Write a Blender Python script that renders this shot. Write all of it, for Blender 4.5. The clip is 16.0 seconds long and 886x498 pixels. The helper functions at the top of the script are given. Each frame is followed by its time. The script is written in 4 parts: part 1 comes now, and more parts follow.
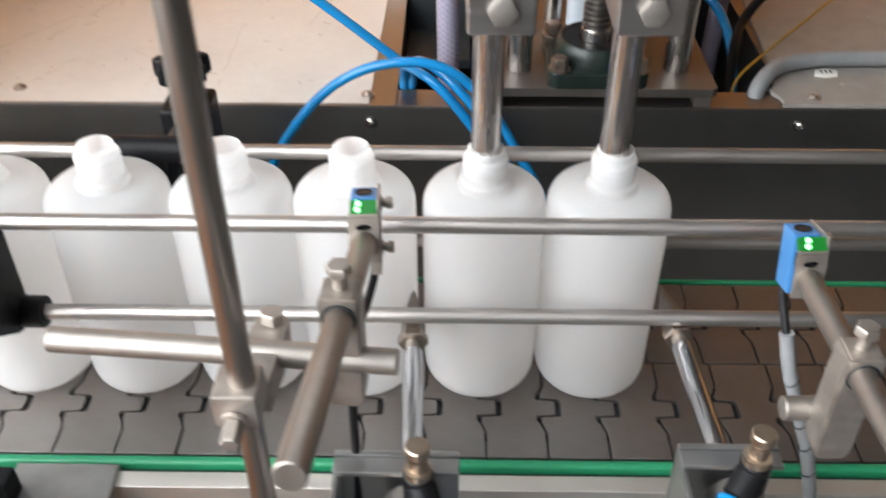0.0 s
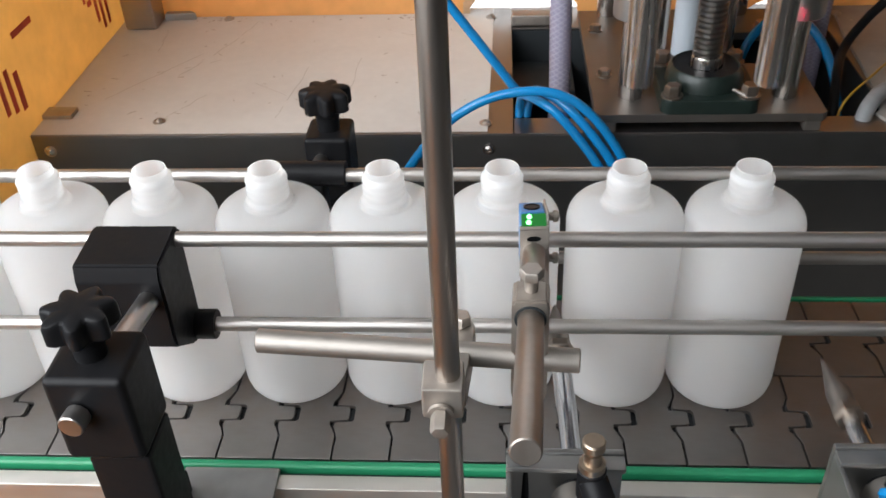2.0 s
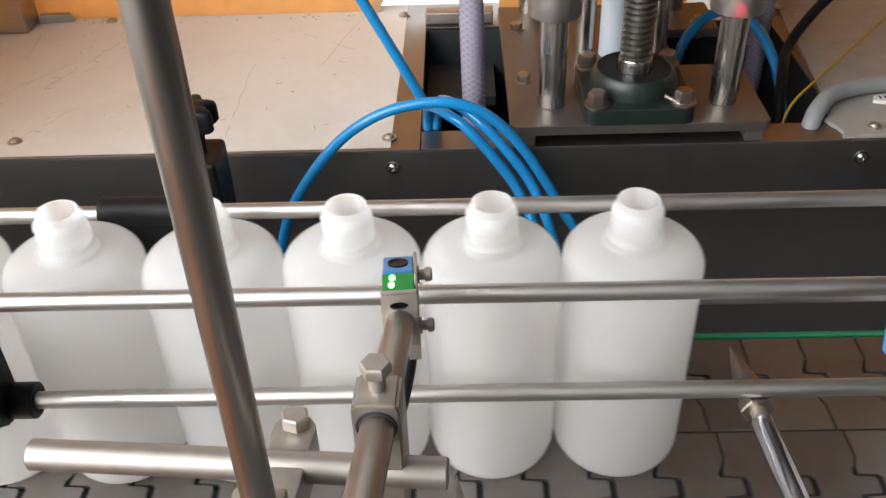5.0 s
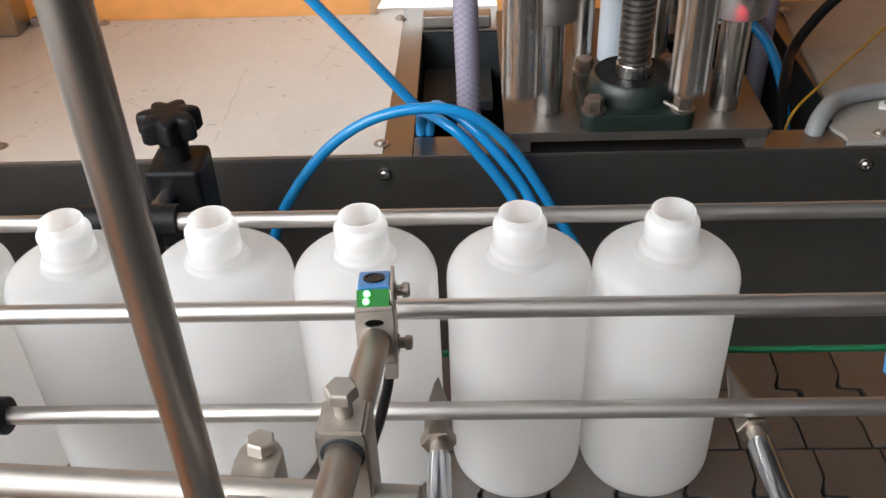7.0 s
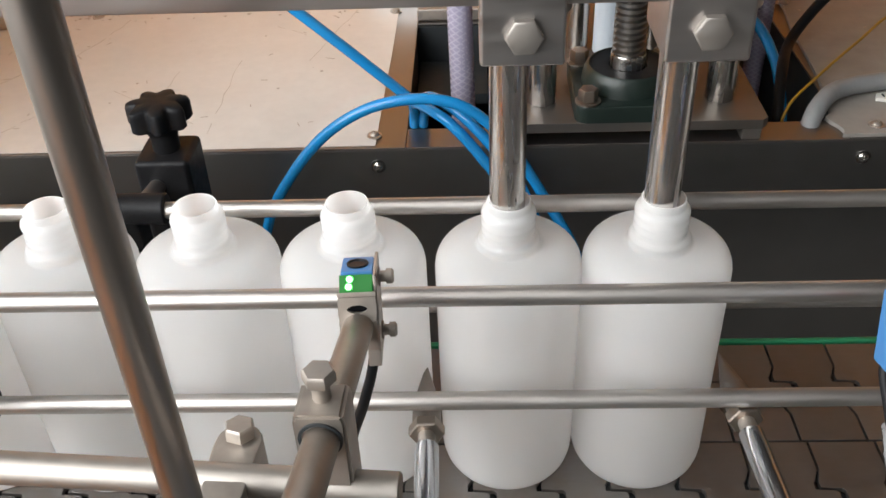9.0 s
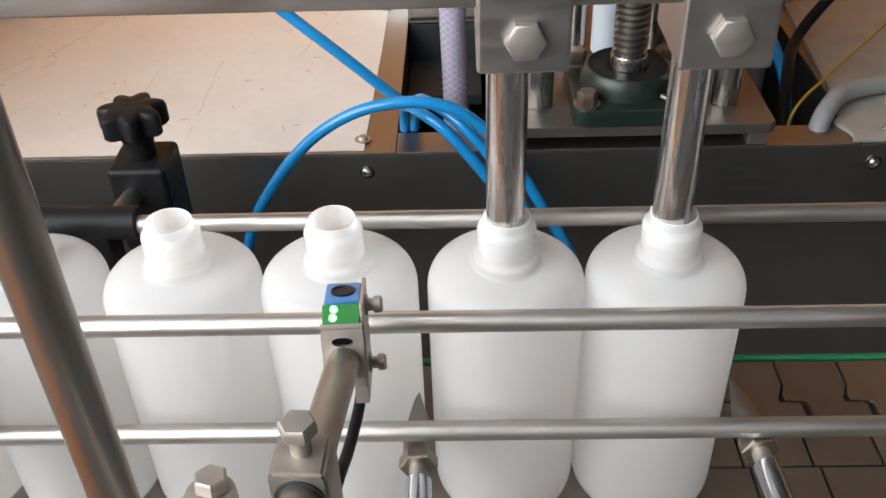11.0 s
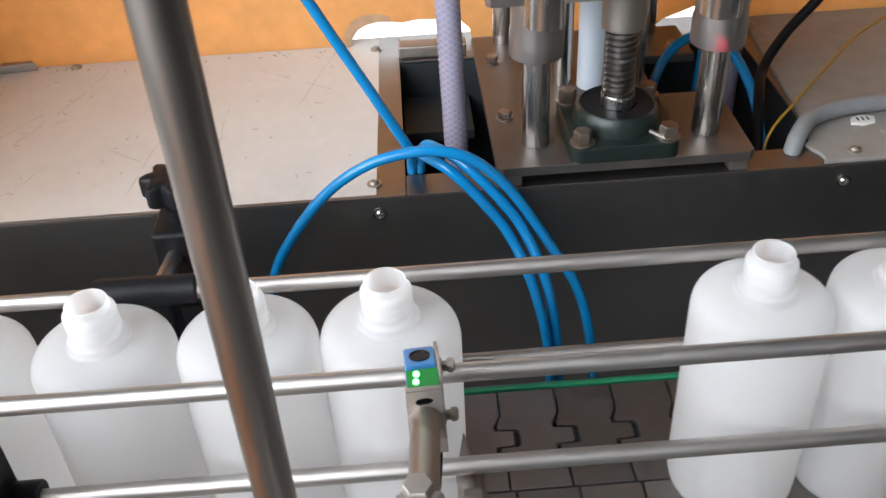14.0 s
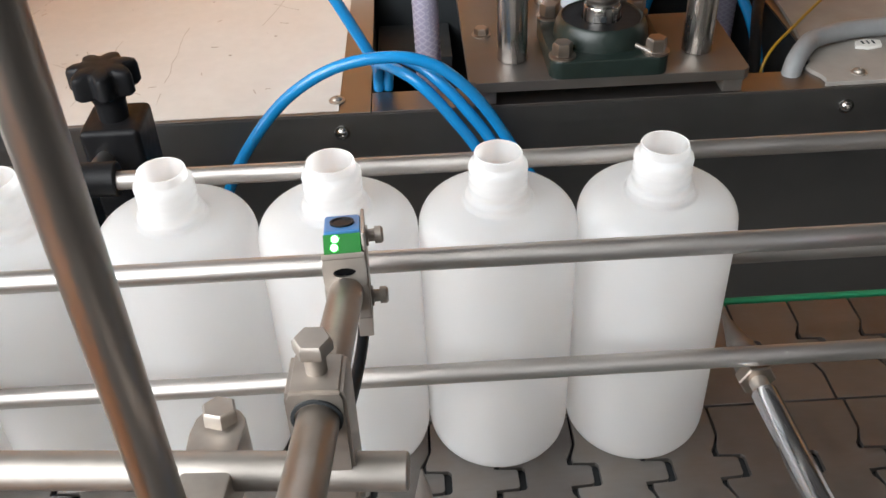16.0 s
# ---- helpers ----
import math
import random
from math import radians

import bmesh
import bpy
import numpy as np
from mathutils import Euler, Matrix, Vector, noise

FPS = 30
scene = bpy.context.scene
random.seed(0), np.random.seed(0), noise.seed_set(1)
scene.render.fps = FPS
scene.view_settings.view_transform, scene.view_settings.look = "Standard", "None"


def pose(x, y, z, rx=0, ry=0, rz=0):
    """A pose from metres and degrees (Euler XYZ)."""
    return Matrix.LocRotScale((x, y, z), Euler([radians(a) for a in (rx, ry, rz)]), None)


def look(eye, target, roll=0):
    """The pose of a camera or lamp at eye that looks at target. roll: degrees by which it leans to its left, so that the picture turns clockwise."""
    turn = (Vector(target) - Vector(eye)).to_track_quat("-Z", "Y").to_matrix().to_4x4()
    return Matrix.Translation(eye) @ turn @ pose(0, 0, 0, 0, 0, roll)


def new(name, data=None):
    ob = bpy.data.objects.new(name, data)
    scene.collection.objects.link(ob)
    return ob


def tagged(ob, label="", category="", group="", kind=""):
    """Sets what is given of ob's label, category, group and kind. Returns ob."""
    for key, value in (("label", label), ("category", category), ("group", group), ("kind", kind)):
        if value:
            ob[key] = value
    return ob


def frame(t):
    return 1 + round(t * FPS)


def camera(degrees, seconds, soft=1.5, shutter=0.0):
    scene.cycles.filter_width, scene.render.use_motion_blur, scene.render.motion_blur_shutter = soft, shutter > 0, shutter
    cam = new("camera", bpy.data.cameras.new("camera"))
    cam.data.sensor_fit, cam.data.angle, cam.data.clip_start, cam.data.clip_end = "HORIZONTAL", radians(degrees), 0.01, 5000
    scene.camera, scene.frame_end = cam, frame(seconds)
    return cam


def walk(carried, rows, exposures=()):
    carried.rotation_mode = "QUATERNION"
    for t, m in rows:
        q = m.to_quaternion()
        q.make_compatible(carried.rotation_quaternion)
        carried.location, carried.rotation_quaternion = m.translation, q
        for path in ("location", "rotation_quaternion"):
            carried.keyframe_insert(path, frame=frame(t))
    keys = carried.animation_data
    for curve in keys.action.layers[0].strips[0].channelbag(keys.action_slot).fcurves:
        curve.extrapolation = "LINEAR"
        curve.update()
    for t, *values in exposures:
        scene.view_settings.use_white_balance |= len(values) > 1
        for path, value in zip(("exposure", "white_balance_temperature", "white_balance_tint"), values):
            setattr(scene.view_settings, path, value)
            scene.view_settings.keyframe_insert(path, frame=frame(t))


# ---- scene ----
cam = camera(50.9, 16.0, shutter=0.5)
PATH = [
    (0, look((0.0068, -0.4499, 0.4523), (-0.0116, 1.1193, -0.7875), 0.13)),
    (0.5, look((-0.0169, -0.4558, 0.4712), (-0.1081, 1.1422, -0.7280), -2.28)),
    (1, look((-0.0166, -0.4486, 0.4654), (-0.1896, 1.1565, -0.7153), -3.22)),
    (1.5, look((-0.0331, -0.4603, 0.4494), (-0.2119, 1.1400, -0.7367), -2.82)),
    (2, look((-0.0501, -0.4859, 0.4636), (-0.1771, 1.1268, -0.7125), -2.54)),
    (2.5, look((-0.0557, -0.4961, 0.4690), (-0.0681, 1.1338, -0.6901), -0.82)),
    (3, look((-0.0430, -0.4840, 0.4587), (0.0176, 1.1392, -0.7082), -0.06)),
    (3.5, look((-0.0220, -0.4569, 0.4508), (-0.0399, 1.1573, -0.7299), -1.54)),
    (4, look((0.0008, -0.3996, 0.4283), (-0.0466, 1.2097, -0.7582), -2.14)),
    (4.5, look((-0.0085, -0.3896, 0.4293), (-0.0531, 1.2156, -0.7629), -2.12)),
    (7, look((0.0034, -0.3705, 0.4221), (-0.0605, 1.2382, -0.7646), -2.29)),
    (7.5, look((0.0061, -0.3744, 0.4210), (-0.0584, 1.2351, -0.7645), -2.41)),
    (8, look((0.0055, -0.3769, 0.4205), (-0.0612, 1.2352, -0.7613), -2.53)),
    (8.5, look((0.0066, -0.3750, 0.4171), (-0.0585, 1.2337, -0.7693), -2.24)),
    (9, look((0.0103, -0.3701, 0.4147), (-0.0599, 1.2384, -0.7718), -2.40)),
    (11.5, look((0.0080, -0.3343, 0.4039), (-0.0297, 1.2663, -0.7946), -1.69)),
    (12, look((0.0101, -0.3319, 0.4050), (-0.0176, 1.2685, -0.7942), -1.42)),
    (12.5, look((0.0143, -0.3242, 0.4054), (-0.0217, 1.2701, -0.8016), -1.80)),
    (13, look((0.0010, -0.3231, 0.4251), (-0.0340, 1.3129, -0.7248), -1.85)),
    (13.5, look((-0.0407, -0.3589, 0.4579), (-0.1010, 1.2928, -0.6683), -2.40)),
    (14, look((-0.0300, -0.3585, 0.4566), (0.0101, 1.2379, -0.7476), -3.30)),
    (14.5, look((-0.0230, -0.3686, 0.4488), (0.0106, 1.2252, -0.7590), -3.36)),
    (15, look((-0.0244, -0.3636, 0.4232), (-0.0055, 1.2259, -0.7906), -3.08)),
    (15.5, look((-0.0016, -0.3423, 0.3941), (0.0191, 1.2332, -0.8377), -3.25)),
    (16, look((-0.0063, -0.3460, 0.3847), (0.0264, 1.2396, -0.8339), -2.46)),
]
# the clip's own exposure and white balance drift a little: seconds, stops, kelvin, tint
walk(cam, PATH, [(0.0, -0.14, 6350, 10), (0.5, -0.30, 6350, 10), (1.0, -0.52, 6250, 10), (1.5, -0.57, 6120, 10), (2.0, -0.64, 6330, 10), (2.5, -0.57, 6500, 10), (3.0, -0.45, 6650, 10), (3.5, -0.40, 6640, 10), (4.0, -0.40, 6640, 10), (4.5, -0.40, 6600, 10),
                 (7.0, -0.46, 6450, 10), (7.5, -0.50, 6400, 10), (9.0, -0.40, 6560, 10), (11.5, -0.28, 6430, 10), (12.0, -0.26, 6430, 10), (13.0, -0.28, 6150, 10), (13.5, -0.26, 6180, 10), (14.0, -0.41, 6150, 10), (15.0, -0.40, 6250, 10), (15.5, -0.40, 6450, 10), (16.0, -0.32, 6450, 10)])

# ---- world and large lights ----
world = bpy.data.worlds.new("sky")
scene.world = world
world.use_nodes = True
wn = world.node_tree
sky = wn.nodes.new("ShaderNodeTexSky")
sky.sky_type = "NISHITA"
sky.sun_disc = False
sky.sun_elevation = radians(40)
sky.sun_rotation = radians(-60)
wn.links.new(sky.outputs[0], wn.nodes["Background"].inputs[0])
wn.nodes["Background"].inputs[1].default_value = 0.12


def window_light(name, eye, target, w, h, watts, colour):
    data = bpy.data.lights.new(name, "AREA")
    data.shape, data.size, data.size_y, data.energy, data.color = "RECTANGLE", w, h, watts, colour
    ob = new(name, data)
    ob.matrix_world = look(eye, target)
    return ob


# Unseen side window, inferred from brighter left bottles, widened along -y as fill.
window_light("side_window_fill", (-1.19, -0.95, 0.98), (0, -0.1, 0.15), 2.2, 1.6, 130, (0.955, 0.975, 0.985))
window_light("daylight_back_window", (-0.25, 2.92, 1.55), (0.0, 0, 0.2), 3.1, 0.9, 37, (0.98, 0.985, 0.975))
# Weak top fill from the added, unseen ceiling lamp.
window_light("ceiling_fill_glow", (-0.6, -0.7, 2.83), (-0.6, -0.7, 0), 1.2, 0.16, 14, (1.0, 0.97, 0.92))


# ---- materials ----
def material(name, base, rough=0.5, metal=0.0, vary=0.12, scale=40.0, bump=0.05, stain=0.1, stain_scale=6.0, stretch=(1, 1, 1), per_object=0.0, spec=0.5, tint=None):
    """Base colour with fine grain and broad stains, roughness wear and a little relief."""
    m = bpy.data.materials.new(name)
    m.use_nodes = True
    nt = m.node_tree
    b = nt.nodes["Principled BSDF"]
    b.inputs["Metallic"].default_value = metal
    b.inputs["Specular IOR Level"].default_value = spec
    co = nt.nodes.new("ShaderNodeTexCoord")
    mp = nt.nodes.new("ShaderNodeMapping")
    mp.inputs["Scale"].default_value = stretch
    nt.links.new(co.outputs["Object"], mp.inputs[0])
    fine = nt.nodes.new("ShaderNodeTexNoise")
    fine.inputs["Scale"].default_value = scale
    fine.inputs["Detail"].default_value = 6
    nt.links.new(mp.outputs[0], fine.inputs["Vector"])
    broad = nt.nodes.new("ShaderNodeTexNoise")
    broad.inputs["Scale"].default_value = stain_scale
    broad.inputs["Detail"].default_value = 4
    nt.links.new(co.outputs["Object"], broad.inputs["Vector"])

    def mul(a, k, mid):
        n = nt.nodes.new("ShaderNodeMath")
        n.operation = "MULTIPLY_ADD"
        n.inputs[1].default_value, n.inputs[2].default_value = 2 * k, mid - k
        nt.links.new(a, n.inputs[0])
        return n.outputs[0]

    def prod(a, c):
        n = nt.nodes.new("ShaderNodeMath")
        n.operation = "MULTIPLY"
        nt.links.new(a, n.inputs[0])
        nt.links.new(c, n.inputs[1])
        return n.outputs[0]

    f = prod(mul(fine.outputs["Fac"], vary, 1.0), mul(broad.outputs["Fac"], stain, 1.0))
    if per_object:
        info = nt.nodes.new("ShaderNodeObjectInfo")
        f = prod(f, mul(info.outputs["Random"], per_object, 1.0))
    sc = nt.nodes.new("ShaderNodeVectorMath")
    sc.operation = "SCALE"
    if tint:
        mx = nt.nodes.new("ShaderNodeMix")
        mx.data_type = "RGBA"
        mx.inputs[6].default_value, mx.inputs[7].default_value = (*base, 1), (*tint, 1)
        rp = nt.nodes.new("ShaderNodeValToRGB")
        rp.color_ramp.elements[0].position, rp.color_ramp.elements[1].position = 0.45, 0.68
        nt.links.new(broad.outputs["Fac"], rp.inputs[0])
        nt.links.new(rp.outputs[0], mx.inputs[0])
        nt.links.new(mx.outputs[2], sc.inputs[0])
    else:
        sc.inputs[0].default_value = base
    nt.links.new(f, sc.inputs["Scale"])
    nt.links.new(sc.outputs[0], b.inputs["Base Color"])
    nt.links.new(mul(fine.outputs["Fac"], min(0.12, rough * 0.5), rough), b.inputs["Roughness"])
    if bump:
        bp = nt.nodes.new("ShaderNodeBump")
        bp.inputs["Strength"].default_value = bump
        bp.inputs["Distance"].default_value = 0.001
        nt.links.new(fine.outputs["Fac"], bp.inputs["Height"])
        nt.links.new(bp.outputs[0], b.inputs["Normal"])
    return m


def emitter(name, colour, strength):
    m = bpy.data.materials.new(name)
    m.use_nodes = True
    b = m.node_tree.nodes["Principled BSDF"]
    b.inputs["Base Color"].default_value = (*colour, 1)
    b.inputs["Emission Color"].default_value = (*colour, 1)
    b.inputs["Emission Strength"].default_value = strength
    return m


def translucent(name, base, share, rough, gloss=0.5, mottled=0.0, scale=9.0):
    """A thin sheet that lets part of the light through."""
    m = material(name, base, rough, 0, mottled * 1.2, 60, 0.02 if mottled else 0.0, 0.01 + mottled, scale, spec=gloss)
    nt = m.node_tree
    b, out = nt.nodes["Principled BSDF"], nt.nodes["Material Output"]
    tr = nt.nodes.new("ShaderNodeBsdfTranslucent")
    src = b.inputs["Base Color"].links[0].from_socket
    nt.links.new(src, tr.inputs[0])
    mx = nt.nodes.new("ShaderNodeMixShader")
    mx.inputs[0].default_value = share
    nt.links.new(b.outputs[0], mx.inputs[1])
    nt.links.new(tr.outputs[0], mx.inputs[2])
    nt.links.new(mx.outputs[0], out.inputs[0])
    return m


STEEL = material("brushed_stainless", (0.42, 0.40, 0.385), 0.38, 1.0, 0.10, 220, 0.06, 0.08, 12, (0.15, 1, 1))
BRIGHT = material("polished_stainless", (0.56, 0.535, 0.51), 0.26, 1.0, 0.05, 160, 0.02, 0.05, 14, (1, 1, 0.1))
POLESTEEL = material("upright_stainless", (0.37, 0.335, 0.305), 0.37, 1.0, 0.07, 260, 0.03, 0.07, 9, (1, 1, 0.08))
CHROME = material("chromed_rod", (0.60, 0.615, 0.64), 0.16, 1.0, 0.02, 120, 0.0, 0.03, 20)
RAILSTEEL = material("rail_stainless", (0.50, 0.475, 0.45), 0.44, 1.0, 0.10, 260, 0.05, 0.10, 18, (0.08, 1, 1))
WORN = material("worn_cast_stainless", (0.50, 0.455, 0.41), 0.56, 1.0, 0.16, 150, 0.10, 0.15, 40, tint=(0.34, 0.305, 0.27))
DULL = material("dull_arm_steel", (0.33, 0.295, 0.265), 0.5, 1.0, 0.2, 180, 0.1, 0.2, 25)
CHAIN = material("chain_steel", (0.29, 0.272, 0.260), 0.50, 1.0, 0.13, 300, 0.07, 0.20, 26, (0.25, 1, 1), per_object=0.15, tint=(0.25, 0.212, 0.188))
# Stainless darkened, with a dim room's reflection put into the base colour.
PANEL = material("dimmed_stainless_panel", (0.24, 0.234, 0.229), 0.44, 1.0, 0.05, 240, 0.015, 0.16, 7, (0.25, 1, 1), tint=(0.185, 0.18, 0.176))
DECKBARE = material("bare_stainless_deck", (0.26, 0.24, 0.225), 0.44, 1.0, 0.10, 150, 0.05, 0.15, 10, (1, 0.2, 1))
FILM = material("scuffed_white_film_deck", (0.63, 0.608, 0.575), 0.58, 0.0, 0.07, 120, 0.10, 0.13, 9, spec=0.25, tint=(0.57, 0.54, 0.505))
GREYDECK = material("dirty_grey_deck", (0.29, 0.268, 0.245), 0.55, 0.0, 0.22, 70, 0.15, 0.24, 22, tint=(0.235, 0.215, 0.19))
PLATE = material("lift_base_plate_steel", (0.22, 0.203, 0.19), 0.52, 1.0, 0.10, 150, 0.06, 0.12, 12, (0.2, 1, 1), tint=(0.25, 0.225, 0.20))
BLACKPL = material("black_nylon", (0.009, 0.009, 0.010), 0.45, 0.0, 0.15, 180, 0.12, 0.15, 40, spec=0.17)
# Near-black for recesses, with shade in the colour; also for small dark parts.
CAVITY = material("shade_and_dark_parts", (0.020, 0.024, 0.027), 0.6, 0.0, 0.1, 60, 0.05, 0.25, 12)
GREENIRON = material("green_cast_iron", (0.009, 0.0165, 0.0135), 0.42, 0.0, 0.25, 150, 0.25, 0.2, 40)
GREENPL = material("green_wear_strip", (0.02, 0.22, 0.10), 0.4, 0.0, 0.08, 200, 0.05, 0.10, 30)
BLUETUBE = material("blue_pneumatic_tube", (0.008, 0.205, 0.49), 0.20, 0.0, 0.03, 60, 0.0, 0.05, 20)
BLUEPL = material("sensor_blue_plastic", (0.045, 0.175, 0.40), 0.38, 0.0, 0.05, 200, 0.05, 0.05, 50)
NUTSTEEL = material("dull_nut_steel", (0.34, 0.29, 0.25), 0.38, 1.0, 0.15, 180, 0.08, 0.2, 50)
TIPSTEEL = material("stopper_tip_steel", (0.27, 0.243, 0.222), 0.5, 1.0, 0.15, 160, 0.08, 0.2, 30)
BRASS = material("nickel_brass", (0.47, 0.385, 0.30), 0.40, 1.0, 0.15, 200, 0.08, 0.15, 60)
YELLOW = material("yellow_wire", (0.36, 0.215, 0.02), 0.4, 0.0, 0.05)
TAPE = material("grey_tape_wrap", (0.235, 0.24, 0.245), 0.5, 0.0, 0.12, 160, 0.2, 0.15, 60)
WHITECYL = material("pale_blue_cylinder", (0.62, 0.69, 0.76), 0.35, 0.0, 0.03)
ALU = material("aluminium", (0.37, 0.34, 0.31), 0.55, 1.0, 0.12, 180, 0.1, 0.12, 40)
GREYPLATE = material("grey_zinc_plate", (0.40, 0.40, 0.39), 0.45, 1.0, 0.15, 90, 0.1, 0.2, 25)
CONCRETE = material("concrete_floor", (0.14, 0.135, 0.128), 0.75, 0.0, 0.15, 60, 0.3, 0.2, 3)
PAINT = material("wall_paint", (0.085, 0.08, 0.075), 0.7, 0.0, 0.05, 40, 0.05, 0.12, 2)
ROOFING = material("roof_boards", (0.17, 0.165, 0.16), 0.8, 0.0, 0.05, 40, 0.05, 0.08, 2)
REDPRINT = material("red_print", (0.55, 0.06, 0.03), 0.6, 0.0, 0.1)
BOTTLE = translucent("natural_white_hdpe", (0.92, 0.92, 0.915), 0.68, 0.13, 0.55, 0.0)
bsdf = BOTTLE.node_tree.nodes["Principled BSDF"]
bsdf.inputs["Subsurface Weight"].default_value = 0.7
bsdf.inputs["Subsurface Radius"].default_value = (1.0, 0.95, 0.9)
bsdf.inputs["Subsurface Scale"].default_value = 0.007
# Lighter copy of the orange film: the side board's backlight put into colour.
SIDEBOARD = translucent("backlit_kraft_film", (0.95, 0.66, 0.29), 0.56, 0.55, 0.35, 0.10, 14)
BOARD = translucent("orange_kraft_film", (0.86, 0.53, 0.22), 0.50, 0.55, 0.35, 0.12, 14)
BRAID = translucent("braided_clear_hose", (0.36, 0.335, 0.44), 0.4, 0.22, 0.6, 0.03)
GREENLED = emitter("green_led", (0.22, 1.0, 0.26), 6.0)
GREENWIN = emitter("green_lamp_window", (0.0, 0.10, 0.008), 0.5)
# Stainless paled, with the window's sheen put into the base colour.
SIDEPLATE = material("sheen_stainless_side", (0.80, 0.77, 0.72), 0.5, 1.0, 0.06, 160, 0.04, 0.10, 9, (0.2, 1, 1))
REDLED = emitter("red_sensor_lens", (1.0, 0.05, 0.08), 2.0)
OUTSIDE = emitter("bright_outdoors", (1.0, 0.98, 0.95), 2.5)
TUBELAMP = emitter("lamp_tube_glow", (1.0, 0.97, 0.92), 6.0)


# ---- mesh helpers ----
def add_box(bm, lo, hi, bevel=0.0, seg=2):
    lo, hi = Vector(lo), Vector(hi)
    r = bmesh.ops.create_cube(bm, size=1)
    for v in r["verts"]:
        v.co = Vector([lo[i] + (v.co[i] + 0.5) * (hi[i] - lo[i]) for i in range(3)])
    if bevel:
        es = list({e for v in r["verts"] for e in v.link_edges})
        bmesh.ops.bevel(bm, geom=es, offset=bevel, segments=seg, affect="EDGES", profile=0.5)
    return bm


def box(lo, hi, bevel=0.0008, seg=2):
    return add_box(bmesh.new(), lo, hi, bevel, seg)


def frame_of(d):
    return d.to_track_quat("Z", "Y").to_matrix()


def add_lathe(bm, profile, seg=32, at=(0, 0, 0), axis=(0, 0, 1), close=False):
    """Turns (radius, height) pairs round an axis through at."""
    rot, at = frame_of(Vector(axis).normalized()), Vector(at)
    rings = []
    for r, h in profile:
        if r < 1e-6:
            rings.append([bm.verts.new(at + rot @ Vector((0, 0, h)))])
        else:
            rings.append([bm.verts.new(at + rot @ Vector((r * math.cos(2 * math.pi * i / seg), r * math.sin(2 * math.pi * i / seg), h))) for i in range(seg)])
    pairs = list(zip(rings, rings[1:])) + ([(rings[-1], rings[0])] if close else [])
    for a, b in pairs:
        for i in range(seg):
            j = (i + 1) % seg
            if len(a) == 1 and len(b) > 1:
                bm.faces.new((a[0], b[j], b[i]))
            elif len(b) == 1 and len(a) > 1:
                bm.faces.new((a[i], a[j], b[0]))
            elif len(a) > 1:
                bm.faces.new((a[i], a[j], b[j], b[i]))
    return bm


def lathe(profile, seg=32, at=(0, 0, 0), axis=(0, 0, 1), close=False):
    return add_lathe(bmesh.new(), profile, seg, at, axis, close)


def add_rod(bm, p, q, r, seg=24, bevel=0.0006):
    p, q = Vector(p), Vector(q)
    n = (q - p).length
    return add_lathe(bm, [(0, 0), (r - bevel, 0), (r, bevel), (r, n - bevel), (r - bevel, n), (0, n)], seg, p, q - p)


def rod(p, q, r, seg=24, bevel=0.0006):
    return add_rod(bmesh.new(), p, q, r, seg, bevel)


def pipe(p, q, r, wall, seg=28):
    p, q = Vector(p), Vector(q)
    n = (q - p).length
    return lathe([(r, 0), (r, n), (r - wall, n), (r - wall, 0)], seg, p, q - p, True)


def hexa(p, q, r, bevel=0.0007):
    """Hexagon head or nut from p to q, with chamfered top."""
    p, q = Vector(p), Vector(q)
    n = (q - p).length
    return lathe([(0, 0), (r - bevel, 0), (r, bevel), (r, n - bevel), (r - bevel * 1.6, n), (0, n)], 6, p, q - p)


def add_prism(bm, outline, z0, z1, bevel=0.0):
    vs = [bm.verts.new((x, y, z0)) for x, y in outline]
    f = bm.faces.new(vs)
    r = bmesh.ops.extrude_face_region(bm, geom=[f])
    top = [g for g in r["geom"] if isinstance(g, bmesh.types.BMVert)]
    for v in top:
        v.co.z = z1
    bmesh.ops.recalc_face_normals(bm, faces=bm.faces[:])
    if bevel:
        es = [e for e in bm.edges if abs(e.verts[0].co.z - z1) < 1e-7 and abs(e.verts[1].co.z - z1) < 1e-7]
        bmesh.ops.bevel(bm, geom=es, offset=bevel, segments=2, affect="EDGES", profile=0.5)
    return bm


def prism(outline, z0, z1, bevel=0.0):
    return add_prism(bmesh.new(), outline, z0, z1, bevel)


def moved(bm, m):
    bmesh.ops.transform(bm, matrix=m, verts=bm.verts[:])
    return bm


def curve_points(points, steps=8):
    """Catmull-Rom through the points."""
    p = [Vector(a) for a in points]
    p = [2 * p[0] - p[1]] + p + [2 * p[-1] - p[-2]]
    out = []
    for a, b, c, d in zip(p, p[1:], p[2:], p[3:]):
        for k in range(steps):
            t = k / steps
            out.append(0.5 * ((2 * b) + (c - a) * t + (2 * a - 5 * b + 4 * c - d) * t * t + (3 * b - a - 3 * c + d) * t ** 3))
    return out + [p[-2]]


